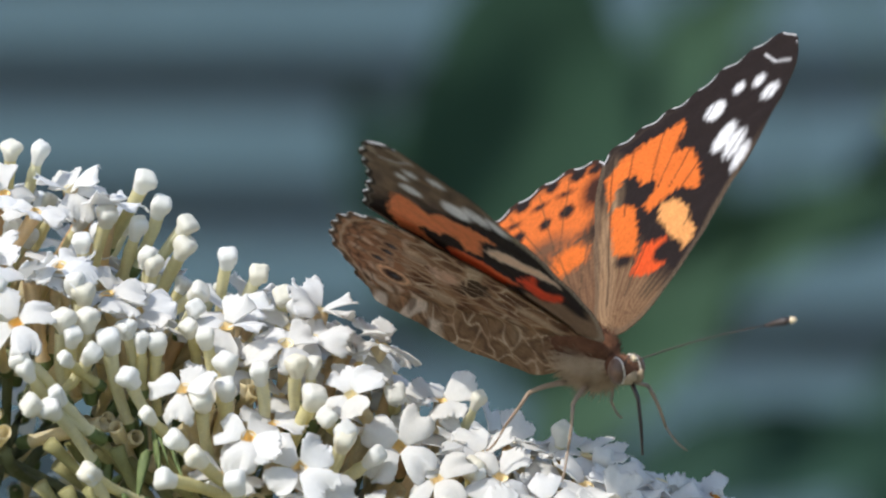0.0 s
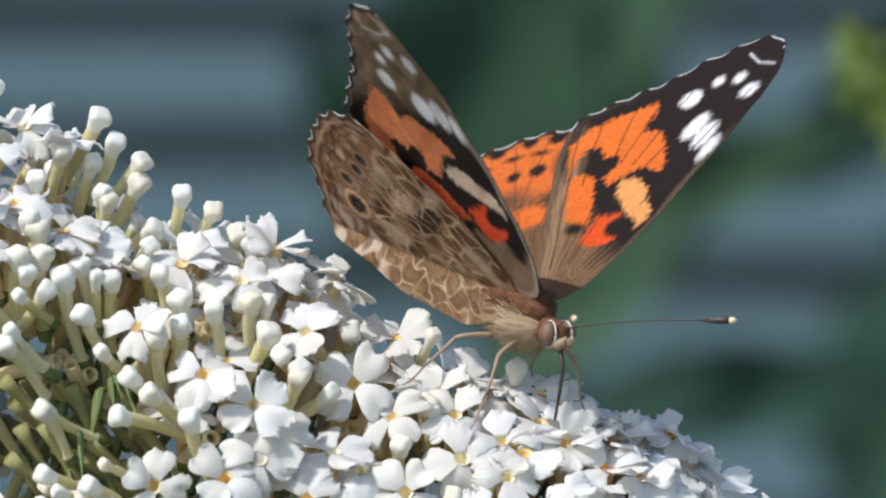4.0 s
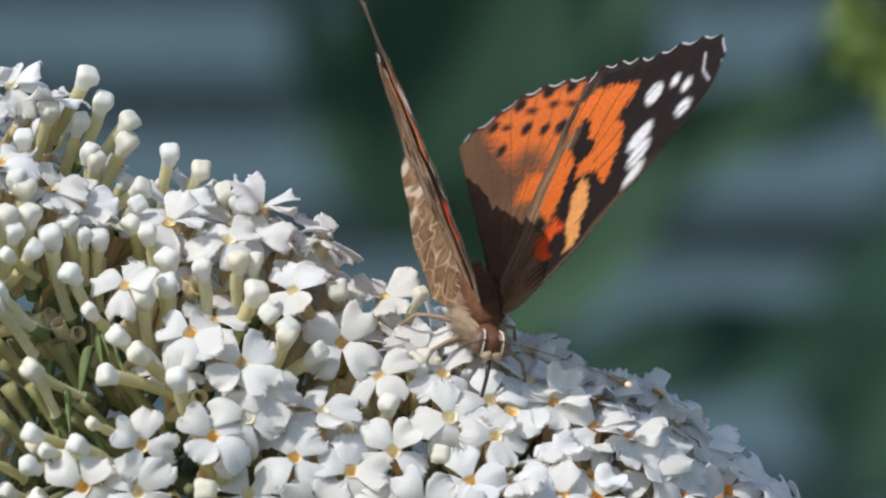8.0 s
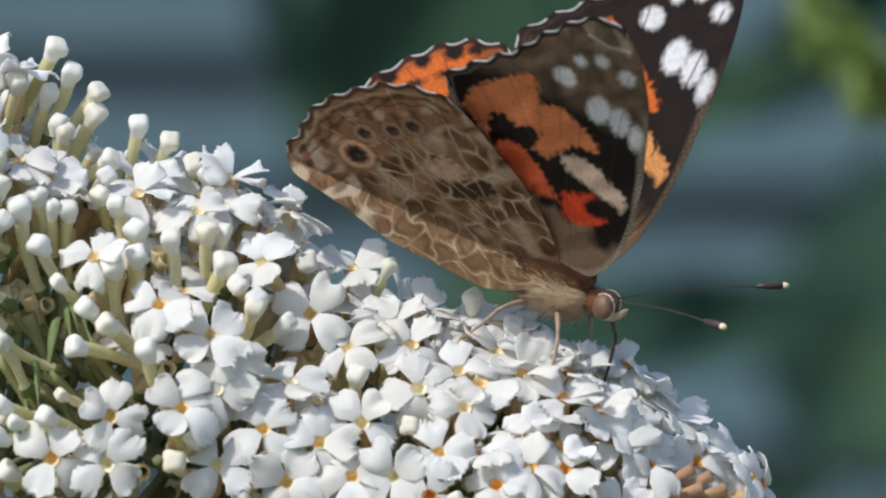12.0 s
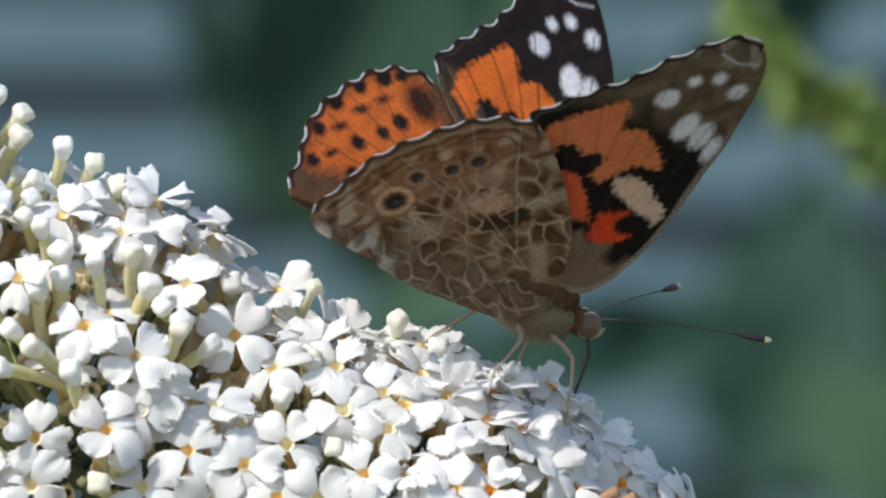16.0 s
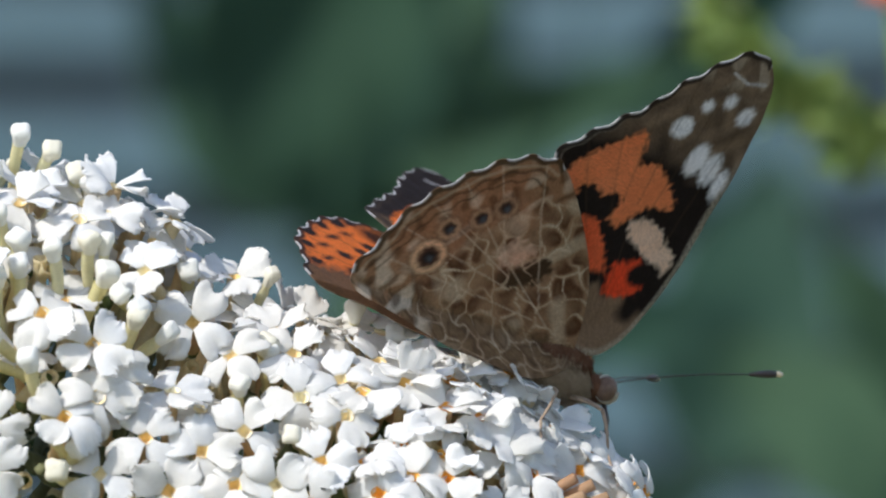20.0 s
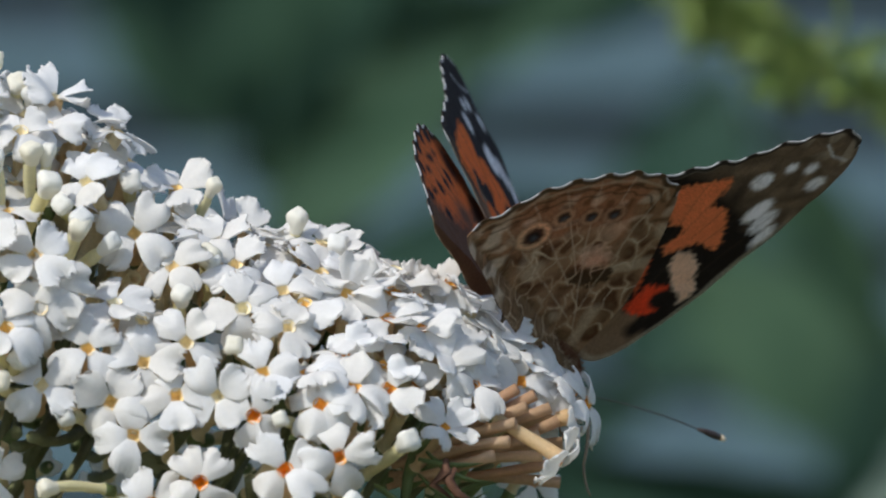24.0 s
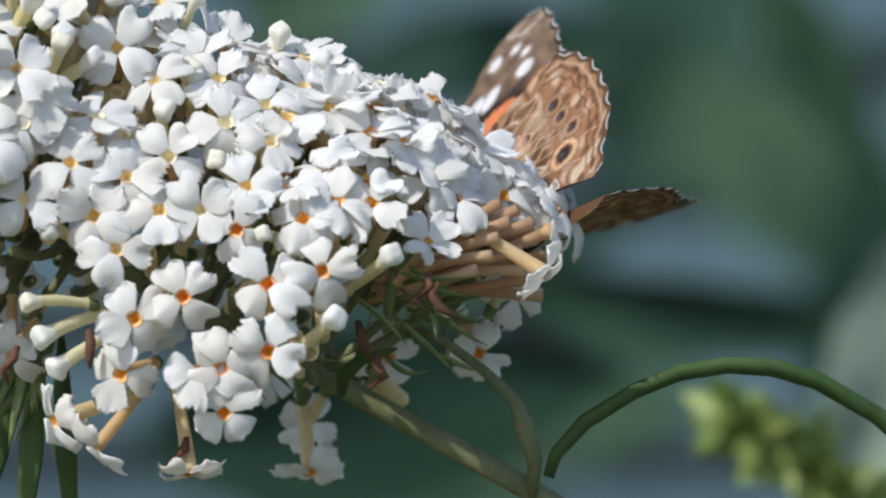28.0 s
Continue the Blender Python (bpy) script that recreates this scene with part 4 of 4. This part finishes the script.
butterfly = thing("butterfly", "orange, black and white butterfly with mottled brown undersides, feeding on flowers", "butterfly", m=pose(0.02, 0, Z0 + 0.01))
wings = {}
for side, word in ((1, "left"), (-1, "right")):
    wings[word, "fore"] = part(word + "_forewing", wing_mesh("forewing", FW_OUT, (-1.5, 16.0), 0.0, paint_forewing, (FW_OUT[10], FW_OUT[19]), side, 0.12),
                               butterfly, pose(0, side * 1.2 * MM, MM), "orange forewing with black tip and white spots")
    wings[word, "hind"] = part(word + "_hindwing", wing_mesh("hindwing", HW_OUT, (-13.5, 6.0), -2.5, paint_hindwing, (HW_OUT[3], HW_OUT[13]), side, -0.12),
                               butterfly, pose(-2.5 * MM, side * 1.2 * MM, MM), "orange hindwing with mottled brown underside and eyespots")


def furry(points, radii, name, mat, seed, hairs=400, hair=0.9, sides=14):
    """A rounded body piece with short hairs standing off it, as one mesh."""
    rnd = random.Random(seed)
    v, f = sweep(points, radii, sides)
    pts = [Vector(p) for p in points]
    for _ in range(hairs):
        i = rnd.randrange(len(pts) - 1)
        t = rnd.random()
        base, d = pts[i].lerp(pts[i + 1], t), (pts[i + 1] - pts[i]).normalized()
        r = radii[i] + (radii[i + 1] - radii[i]) * t
        a = d.orthogonal().normalized()
        a.rotate(Matrix.Rotation(rnd.uniform(0, 6.283), 3, d))
        root = base + a * r * 0.96
        tip = root + (a * 0.5 + d * rnd.uniform(0.2, 1.1)).normalized() * hair * rnd.uniform(0.5, 1.2)
        w = d.cross(a) * 0.045
        k = len(v)
        v += [(root + w) * MM, (root - w) * MM, tip * MM, (root + d * 0.1) * MM]
        f += [(k, k + 1, k + 2), (k + 1, k + 3, k + 2), (k + 3, k, k + 2)]
    return mesh_from(name, v, f, mat)


part("thorax", furry([(4.0, 0, -0.6), (3.2, 0, -0.2), (1.5, 0, 0.2), (-1, 0, 0.3), (-3.2, 0, 0.1), (-4.2, 0, -0.3)], [0.9, 1.35, 1.6, 1.65, 1.4, 1.0], "thorax", FUR, 1, 1500, 1.0), butterfly)
part("breast", furry([(4.2, 0, -1.5), (3.2, 0, -1.75), (1.9, 0, -1.9), (0.4, 0, -1.9), (-1.2, 0, -1.6), (-2.6, 0, -1.3)], [0.9, 1.4, 1.7, 1.65, 1.3, 0.8], "breast", PALE_FUR, 2, 2600, 1.7), butterfly, None, "cream furry underside")
abdomen = part("abdomen", furry([(-3.4, 0, -0.8), (-4.8, 0, -0.9), (-6.5, 0, -1.0), (-8, 0, -1.0), (-9.4, 0, -1.0), (-10.4, 0, -1.0)], [1.0, 1.15, 1.12, 0.9, 0.55, 0.15], "abdomen", TAN_FUR, 3, 900, 0.6), butterfly)
for i in range(3):
    x = -5.2 - 1.4 * i
    r = (1.15, 1.1, 0.88)[i] + 0.03
    ring = [(x + 0.14, 0, -0.93 - 0.08 * i), (x - 0.14, 0, -0.95 - 0.08 * i)]
    v, f = sweep(ring, [r, r], 16)
    part("band", mesh_from("band", v, f, FUR), abdomen)
head = part("head", furry([(6.9, 0, -1.9), (6.5, 0, -1.85), (5.6, 0, -1.7), (4.6, 0, -1.5), (3.9, 0, -1.3)], [0.35, 0.95, 1.25, 1.15, 0.9], "head", FUR, 4, 260, 0.6), butterfly)
for side in (1, -1):
    bm = bmesh.new()
    bmesh.ops.create_uvsphere(bm, u_segments=18, v_segments=12, radius=1.12 * MM)
    me = bpy.data.meshes.new("eye")
    bm.to_mesh(me), bm.free()
    me.materials.append(EYE_SKIN)
    me.polygons.foreach_set("use_smooth", [True] * len(me.polygons))
    part("eye", me, head, pose(5.75 * MM, side * 0.92 * MM, -1.65 * MM, 0, 12, side * 25) @ Matrix.Diagonal((0.95, 0.72, 1.08, 1)), "brown compound eye")
    ring = [(5.75 + 1.06 * math.cos(w), side * (0.80 + 0.1 * math.cos(w)), -1.65 + 1.19 * math.sin(w)) for w in [k * math.pi / 8 for k in range(17)]]
    v, f = sweep(ring, [0.08] * 17, 6)
    part("eye_rim", mesh_from("eye_rim", v, f, EYE_RIM), head, None, "pale rim round the eye")
    v, f = sweep([(6.0, side * 0.5, -2.6), (6.7, side * 0.45, -2.5), (7.3, side * 0.42, -2.1), (7.7, side * 0.4, -1.6)], [0.42, 0.5, 0.42, 0.12], 8, 0.7)
    part("palp", mesh_from("palp", v, f, PALE_FUR), head, None, "white pointed palp")
    v, f = sweep(curve_points((6.4, side * 0.5, -1.0), (17.0, side * 7.4, 1.8), (0, 0, 0.3), 10), [0.065] * 10, 6)
    feeler = part("antenna", mesh_from("antenna", v, f, CHITIN), butterfly)
    v, f = sweep([(16.8, side * 7.28, 1.76), (17.5, side * 7.72, 1.92), (18.3, side * 8.24, 2.08), (18.9, side * 8.62, 2.18)], [0.14, 0.28, 0.36, 0.28], 8)
    part("club", mesh_from("club", v, f, CHITIN), feeler)
    v, f = sweep([(18.85, side * 8.59, 2.17), (19.15, side * 8.78, 2.22), (19.35, side * 8.9, 2.26)], [0.29, 0.26, 0.1], 8)
    part("tip", mesh_from("club_tip", v, f, TIP), feeler, None, "pale tip of the club")
    for x0, knee, foot in (((1.8), (3.2, 4.2, -4.2), (3.6, 6.2, -10.5)), ((-1.2), (-2.6, 4.6, -3.6), (-6.4, 6.8, -8.6))):
        a = Vector((x0, side * 1.2, -3.2))
        b = Vector((knee[0], side * knee[1], knee[2]))
        c = Vector((foot[0], side * foot[1], foot[2]))
        v, f = sweep(curve_points(a, b, (0, 0, 0.2), 5), [0.27, 0.27, 0.24, 0.21, 0.19], 7)
        leg = part("leg", mesh_from("thigh", v, f, LEG), butterfly)
        v, f = sweep(curve_points(b, b.lerp(c, 0.62), (0.2, 0, 0.1), 5), [0.19, 0.17, 0.15, 0.14, 0.12], 7)
        part("shin", mesh_from("shin", v, f, LEG), leg)
        v, f = sweep(curve_points(b.lerp(c, 0.62), c + Vector((0.6, side * 0.8, 0)), (0, 0, -0.3), 6), [0.12, 0.11, 0.1, 0.1, 0.09, 0.05], 6)
        part("foot", mesh_from("foot", v, f, LEG), leg)
v, f = sweep([(6.4, 0, -2.6), (7.2, 0, -4.2), (7.2, 0, -6.6), (7.0, 0, -9.2)], [0.24, 0.19, 0.16, 0.1], 8)
part("proboscis", mesh_from("proboscis", v, f, CHITIN), butterfly, None, "dark coiling tongue stretched into a floret")

# ---- surroundings ----
# a slatted fence behind the shrubs, the ground, and the foliage between
bm = bmesh.new()
bmesh.ops.create_grid(bm, x_segments=40, y_segments=40, size=60)
for q in bm.verts:
    q.co.z = 0.03 * noise.noise(q.co * 0.6) if q.co.length < 40 else 0
me = bpy.data.meshes.new("ground")
bm.to_mesh(me), bm.free()
me.materials.append(SOIL)
ground = tagged(new("ground", me), "bare dark garden soil with weeds", "ground", kind="structure")


def block(x0, x1, y0, y1, z0, z1, mat, name, bevel=0.003):
    bm = bmesh.new()
    bmesh.ops.create_cube(bm, size=1)
    for q in bm.verts:
        q.co = Vector(((x0, x1)[q.co.x > 0], (y0, y1)[q.co.y > 0], (z0, z1)[q.co.z > 0]))
    bmesh.ops.bevel(bm, geom=bm.edges[:], offset=bevel, segments=1, affect="EDGES")
    me = bpy.data.meshes.new(name)
    bm.to_mesh(me), bm.free()
    me.materials.append(mat)
    return me


fence = thing("fence", "blue-grey painted slatted garden fence, its shade put into the colour", "fence", m=pose(0, 4.2, 0))
slat = block(-3.5, 3.5, -0.012, 0.012, -0.023, 0.023, SHADED_BOARD, "slat")
for i in range(29):
    part("slat", slat, fence, pose(0, 0, 0.107 + 0.072 * i))
# backing added behind the slats so their gaps give the shadow bands
part("backing_board", block(-3.5, 3.5, 0.05, 0.07, 0.02, 2.2, GAP_SHADE, "backing_board"), fence, None, "added backing that stands for the shadow gaps between slats")
for x in (-3.4, -1.7, 1.9, 3.4):
    part("post", block(x - 0.04, x + 0.04, 0.013, 0.049, -0.05, 2.22, SHADED_BOARD, "post"), fence)


def leaf_mesh(length, wide, curl, mat, seed, thick=0.3):
    """A long pointed leaf along +x with a folded midrib (millimetres)."""
    rnd = random.Random(seed)
    rows, cols = 14, 6
    verts, faces = [], []
    for i in range(rows + 1):
        u = i / rows
        half = wide / 2 * max(0.03, math.sin(math.pi * u ** 0.8) ** 0.85)
        for j in range(cols + 1):
            v = 2 * j / cols - 1
            z = curl * length * (u * u) + 0.25 * half * abs(v) + 0.04 * wide * math.sin(9 * u + 3 * v + seed)
            verts.append((length * u * MM, half * v * (1 + 0.05 * math.sin(30 * u)) * MM, z * MM))
    for i in range(rows):
        for j in range(cols):
            a = i * (cols + 1) + j
            faces.append((a, a + 1, a + cols + 2, a + cols + 1))
    top = len(verts)
    verts += [(x, y, z - thick * MM) for x, y, z in verts]
    faces += [tuple(top + k for k in reversed(f)) for f in faces]
    return mesh_from("leaf", verts, faces, mat)


LEAVES = [leaf_mesh(100, w, c, SHRUB, i) for i, (w, c) in enumerate(((36, -0.1), (44, 0.06), (52, -0.05), (28, 0.1)))]

shrub = thing("shrub", "dark green long-leaved shrub growing before the fence", "shrub")
TRUNK = [Vector(p) for p in ((420, 1900, -20), (410, 1880, 500), (400, 1850, 1000), (380, 1800, 1300), (300, 1700, 1460), (150, 1500, 1500), (30, 1350, 1490))]
v, f = sweep(TRUNK, [14, 11, 8, 5, 4, 3, 2], 8)
part("trunk", mesh_from("trunk", v, f, STEM), shrub)


def hang_leaf(me, m):
    """A leaf of the shrub at pose m, on a twig of its own from the nearest branch."""
    part("leaf", me, shrub, m)
    foot = m.translation / MM
    near = min((TRUNK[i].lerp(TRUNK[i + 1], t / 8) for i in range(2, len(TRUNK) - 1) for t in range(9)), key=lambda q: (q - foot).length)
    v, f = sweep(curve_points(near, foot, (0, 60, -30), 8), [1.0, 0.9, 0.8, 0.7, 0.6, 0.5, 0.45, 0.4], 6)
    part("twig", mesh_from("twig", v, f, SHRUB), shrub)


# each leaf: middle x, depth and height in metres, length in millimetres, slenderness, slope, tilt
rnd = random.Random(21)
for x, y, z, length, wide, slope, tilt in (
        (0.012, 1.16, 0.064, 96, 0.50, 78, 24),
        (0.028, 1.27, 0.046, 80, 0.39, 62, 20),
        (0.112, 1.40, 0.062, 80, 0.34, 40, 25),
        (0.066, 1.30, 0.0375, 80, 0.24, 23, -12),
        (0.076, 1.31, -0.011, 84, 0.31, 6, -12),
        (0.036, 1.03, 0.008, 53, 0.41, 40, -12),
        (0.107, 1.01, -0.058, 90, 0.2, -4, 26),
        (0.036, 1.45, 0.015, 62, 0.5, 20, 20),
        (0.073, 1.50, -0.062, 81, 0.41, 12, -12),
        (-0.024, 1.42, 0.061, 42, 0.40, 95, 40),
        (0.144, 1.24, -0.014, 54, 0.36, -60, -12),
        (0.185, 1.32, -0.058, 50, 0.34, 70, -12),
        (0.046, 1.20, -0.086, 112, 0.62, 12, 22)):
    me = LEAVES[min(3, int(abs(wide - 0.36) * 12))]
    k = length / 100
    m = pose(x, y, Z0 + z, 90, 0, 0) @ pose(0, 0, 0, 0, 0, slope) @ pose(-0.05 * k, 0, 0, tilt + rnd.uniform(-10, 10), rnd.uniform(-12, 12), 0)
    hang_leaf(me, m @ Matrix.Diagonal((k, k * wide / 0.4, k, 1)))
for i in range(15):
    x, y, z = rnd.uniform(0.0, 0.24), rnd.uniform(1.7, 2.6), rnd.uniform(-0.22, 0.2)
    k = rnd.uniform(0.8, 1.5)
    me, m = rnd.choice(LEAVES), pose(x, y, Z0 + z, 82 + rnd.uniform(-18, 18), rnd.uniform(-15, 15), 0) @ pose(0, 0, 0, 0, 0, rnd.choice((30, 60, 80, 150, -20)) + rnd.uniform(-20, 20)) @ Matrix.Diagonal((k, k, k, 1))
    if not (0.03 < x < 0.2 and -0.06 < z < 0.07):   # a gap shows the fence here
        hang_leaf(me, m)

YOUNG = [leaf_mesh(l, w, c, SPRIG, 30 + i, 0.15) for i, (l, w, c) in enumerate(((5, 2.6, -0.2), (6.5, 2.8, 0.2), (4, 2.2, 0.1)))]


def shoot(name, label, way, thick, count, seed):
    """A leafy young shoot along points (millimetres from its own origin)."""
    rnd = random.Random(seed)
    ob = thing(name, label, "plant shoot")
    v, f = sweep(way, [thick * (1 - 0.6 * i / (len(way) - 1)) for i in range(len(way))], 7)
    part("stem", mesh_from("stem", v, f, SPRIG), ob)
    pts = [Vector(p) for p in way]
    nodes = count // 10
    for i in range(count):
        # leaves sit in tufts along the stem
        t = 2 + (i % nodes + rnd.gauss(0.5, 0.12)) / nodes * (len(pts) - 3.001)
        t = min(max(t, 2.0), len(pts) - 1.001)
        p = pts[int(t)].lerp(pts[int(t) + 1], t % 1)
        k = rnd.uniform(0.8, 1.3)
        part("leaf", rnd.choice(YOUNG), ob, Matrix.Translation(p * MM) @ pose(0, 0, 0, rnd.uniform(0, 360), rnd.uniform(-70, 70), rnd.uniform(0, 360)) @ Matrix.Diagonal((k, k, k, 1)))
    return ob


sprig = shoot("leafy_shoot", "pale yellow-green young leafy shoot behind the flower", [(150, 0, -1195), (150, 0, -600), (152.9, 0, -23.9), (124.4, 0, 3.1), (108.4, 0, 14.4), (97.8, 0, 20.2), (89.9, 0, 23.6), (84.6, 0, 26.8), (79.2, 0, 29.5), (75.0, 0, 33.3), (71.2, 0, 37.6), (67.8, 0, 43.2)], 1.0, 300, 5)
sprig.matrix_basis = pose(0, 0.42, Z0)
low_sprig = shoot("leafy_shoot", "pale yellow-green young leafy shoot below the flower", [(125, 0, -1195), (125, 0, -400), (114.4, 0, -67.8), (94.3, 0, -56.8), (88.4, 0, -52.2), (83.2, 0, -48.3), (78.0, 0, -45.1), (74.8, 0, -41.2)], 1.0, 210, 6)
low_sprig.matrix_basis = pose(0, 0.24, Z0)
marigold = thing("orange_flower", "small orange garden flower out of focus", "flower", m=pose(0.0877, 0.3, Z0 + 0.0417))
ray = leaf_mesh(5, 2.2, 0.15, ORANGE, 50, 0.15)
for i in range(16):
    part("petal", ray, marigold, pose(0, 0, 0, 90, 0, 0) @ pose(0, 0, 0, 0, -20 - 25 * (i % 2), i * 22.5))
v, f = sweep([(0, 1, 0), (2, 4, -20), (60, 20, -10), (90, 40, -400), (110, 60, -1260)], [0.6, 0.8, 1, 1.2, 2], 6)
part("stem", mesh_from("stem", v, f, SPRIG), marigold)
# a pale felted leaf low down beside the shrub
FELT = material("felted_leaf", (0.30, 0.38, 0.30), 0.8, 0.15, 60, 0.4, 0.2)
part("leaf", leaf_mesh(60, 22, 0.05, FELT, 60), shrub, pose(0.119, 0.6, Z0 + -0.048, 90, 0, 0) @ pose(0, 0, 0, 10, 0, 70) @ pose(-0.03, 0, 0), "pale grey-green felted leaf")


def motions():
    # seconds; x, y, z of the hinge in millimetres; turn of the body; lift and sweep of the fore and hind wing, left and then right
    rows = [
        (0.0, 25.1, -5.3, 11.0, 11, 5, -53, 44, 7, 42, 3, 43, 15, 41, 13),
        (0.5, 24.6, -3.0, 8.1, 6, 20, -43, 49, 9, 40, 10, 36, 8, 46, 9),
        (1.0, 25.6, -0.7, 6.7, 12, 21, -45, 45, 9, 41, 8, 40, 5, 40, 6),
        (2.0, 22.8, -5.3, 9.3, 3, 4, -57, 48, 12, 46, 5, 48, 12, 44, 10),
        (3.0, 23.0, -4.0, 9.3, 1, 9, -52, 45, 8, 37, 7, 47, 3, 44, 5),
        (3.5, 23.7, -2.2, 9.2, 0, 12, -52, 48, 6, 43, 7, 52, 5, 49, 6),
        (5.5, 21.8, -1.8, 9.2, -4, 4, -69, 40, 17, 40, 8, 39, 5, 39, 2),
        (6.0, 21.5, 0.6, 5.4, -5, 25, -81, 52, 5, 45, 0, 53, 2, 53, -1),
        (7.0, 21.1, -1.0, 5.8, -7, 27, -79, 74, 19, 62, 6, 66, 11, 66, 3),
        (7.5, 20.9, 1.9, 7.0, -9, 14, -82, 77, 21, 77, 19, 76, 18, 70, 18),
        (8.0, 21.1, -0.6, 6.0, -8, 26, -76, 68, 17, 58, 7, 57, 7, 57, 3),
        (8.5, 26.5, 0.5, 8.6, -7, -1, -48, 68, 17, 68, 17, 66, 16, 58, 16),
        (9.0, 25.9, -6.4, 9.2, -5, 4, -49, 46, 15, 41, 4, 39, 9, 34, 5),
        (9.5, 28.2, -4.8, 6.5, 2, 12, -40, 42, 13, 42, 16, 48, 10, 38, 14),
        (10.0, 27.7, -8.4, 6.1, 7, 13, -40, 45, 10, 43, 11, 54, 10, 53, 5),
        (10.5, 29.1, -0.1, 8.5, 9, 11, -22, 50, 8, 50, 12, 50, -4, 29, 7),
        (11.0, 31.3, 3.5, 8.4, 5, 5, -14, 39, 13, 37, 10, 36, 9, 31, 4),
        (12.0, 30.0, 1.4, 6.0, 12, 16, -17, 57, 11, 55, 2, 58, 14, 53, 10),
        (12.5, 31.5, 0.5, 11.1, 40, 5, 4, 87, -0, 96, -7, 70, 1, 57, -6),
        (13.0, 29.7, 1.6, 10.2, 16, -2, 11, 37, 9, 27, 6, 38, 12, 38, 6),
        (13.5, 30.1, -0.3, 8.2, 14, 3, 17, 45, 13, 39, 10, 54, 14, 52, 10),
        (15.5, 35.2, 0.3, 7.1, 14, 6, 25, 42, 11, 36, 6, 56, 13, 51, 7),
        (16.0, 35.4, 0.6, 5.9, 16, 12, 30, 50, 14, 48, 6, 59, 7, 58, 3),
        (17.0, 33.6, 3.9, 8.1, 9, -4, 47, 47, 10, 40, 3, 48, 9, 43, 3),
        (18.0, 31.3, 5.4, 6.7, 6, 3, 57, 48, 7, 45, 5, 52, 7, 50, 4),
        (18.5, 33.4, 4.9, 4.8, 4, 8, 47, 42, 9, 38, 6, 53, 9, 50, 6),
        (19.0, 35.2, 7.0, 3.9, 4, 5, 48, 38, 10, 35, 9, 51, 10, 49, 7),
        (20.0, 40.8, 8.8, -1.2, -2, 12, 37, 34, 11, 31, 6, 54, 8, 52, 3),
        (20.5, 44.2, 13.2, -4.9, 1, 27, 34, 58, 18, 57, 12, 62, 10, 61, 8),
        (22.5, 47.8, 17.1, -5.2, -1, 20, 20, 44, 6, 46, 5, 49, 6, 46, 5),
        (23.0, 45.0, 13.3, -5.1, 5, 19, 48, 41, 2, 37, -2, 58, 4, 56, 8),
        (23.5, 48.1, 13.3, -9.9, 16, 37, 49, 43, 5, 45, 4, 59, 7, 53, 6),
        (24.0, 46.4, 16.6, -9.1, 15, 24, 64, 46, 5, 43, 3, 53, -1, 52, 1),
        (24.5, 47.6, 15.9, -13.2, 13, 32, 47, 57, 26, 54, 18, 68, 16, 62, 14),
        (25.0, 49.2, 11.9, -14.9, 30, 55, 69, 32, 1, 29, -16, 32, -1, 30, 2),
        (26.0, 47.6, 13.7, -19.7, 31, 65, 78, 44, 1, 40, -18, 31, -2, 29, 4),
        (26.5, 48.9, 19.4, -20.3, 54, 36, 106, 61, 4, 59, -5, 32, 9, 32, -2),
        (27.0, 39.6, 17.7, -18.2, 40, 27, 118, 45, 6, 40, -9, 43, 18, 41, 3),
        (27.5, 39.3, 19.3, -20.1, 52, 20, 122, 50, 8, 50, 4, 52, 2, 50, 0),
        (28.0, 35.9, 20.3, -17.7, 62, 17, 130, 72, 9, 60, -2, 71, 2, 66, -2),
    ]
    walk(butterfly, [(t, pose(x * MM, y * MM, Z0 + z * MM, rx, ry, rz)) for t, x, y, z, rx, ry, rz, *_ in rows])
    for word, side, col in (("left", 1, 7), ("right", -1, 11)):
        walk(wings[word, "fore"], [(r[0], pose(0, side * 1.2 * MM, MM, side * r[col]) @ pose(0, 0, 0, 0, 0, -side * r[col + 1])) for r in rows])
        walk(wings[word, "hind"], [(r[0], pose(-2.5 * MM, side * 1.2 * MM, MM, side * r[col + 2]) @ pose(0, 0, 0, 0, 0, -side * r[col + 3])) for r in rows])
    # the shoot behind sways
    walk(sprig, [(t, pose(x * MM, 0.42, Z0 + z * MM)) for t, x, z in ((0, 3.0, 1), (1.5, 2, 1), (3.5, 0.8, 1), (8, 1.8, 0), (11, 1.5, -1.5), (13, 0.6, -2.5), (15.5, 1, -1), (17, 1.5, -0.5), (19, 2.4, -0.8), (20.5, 3.3, -1.2), (23, 2.0, -0.5), (24, 2.0, -3), (25, 2.2, -4.6), (26, 2.4, -6), (28, 2.4, -6))])


motions()
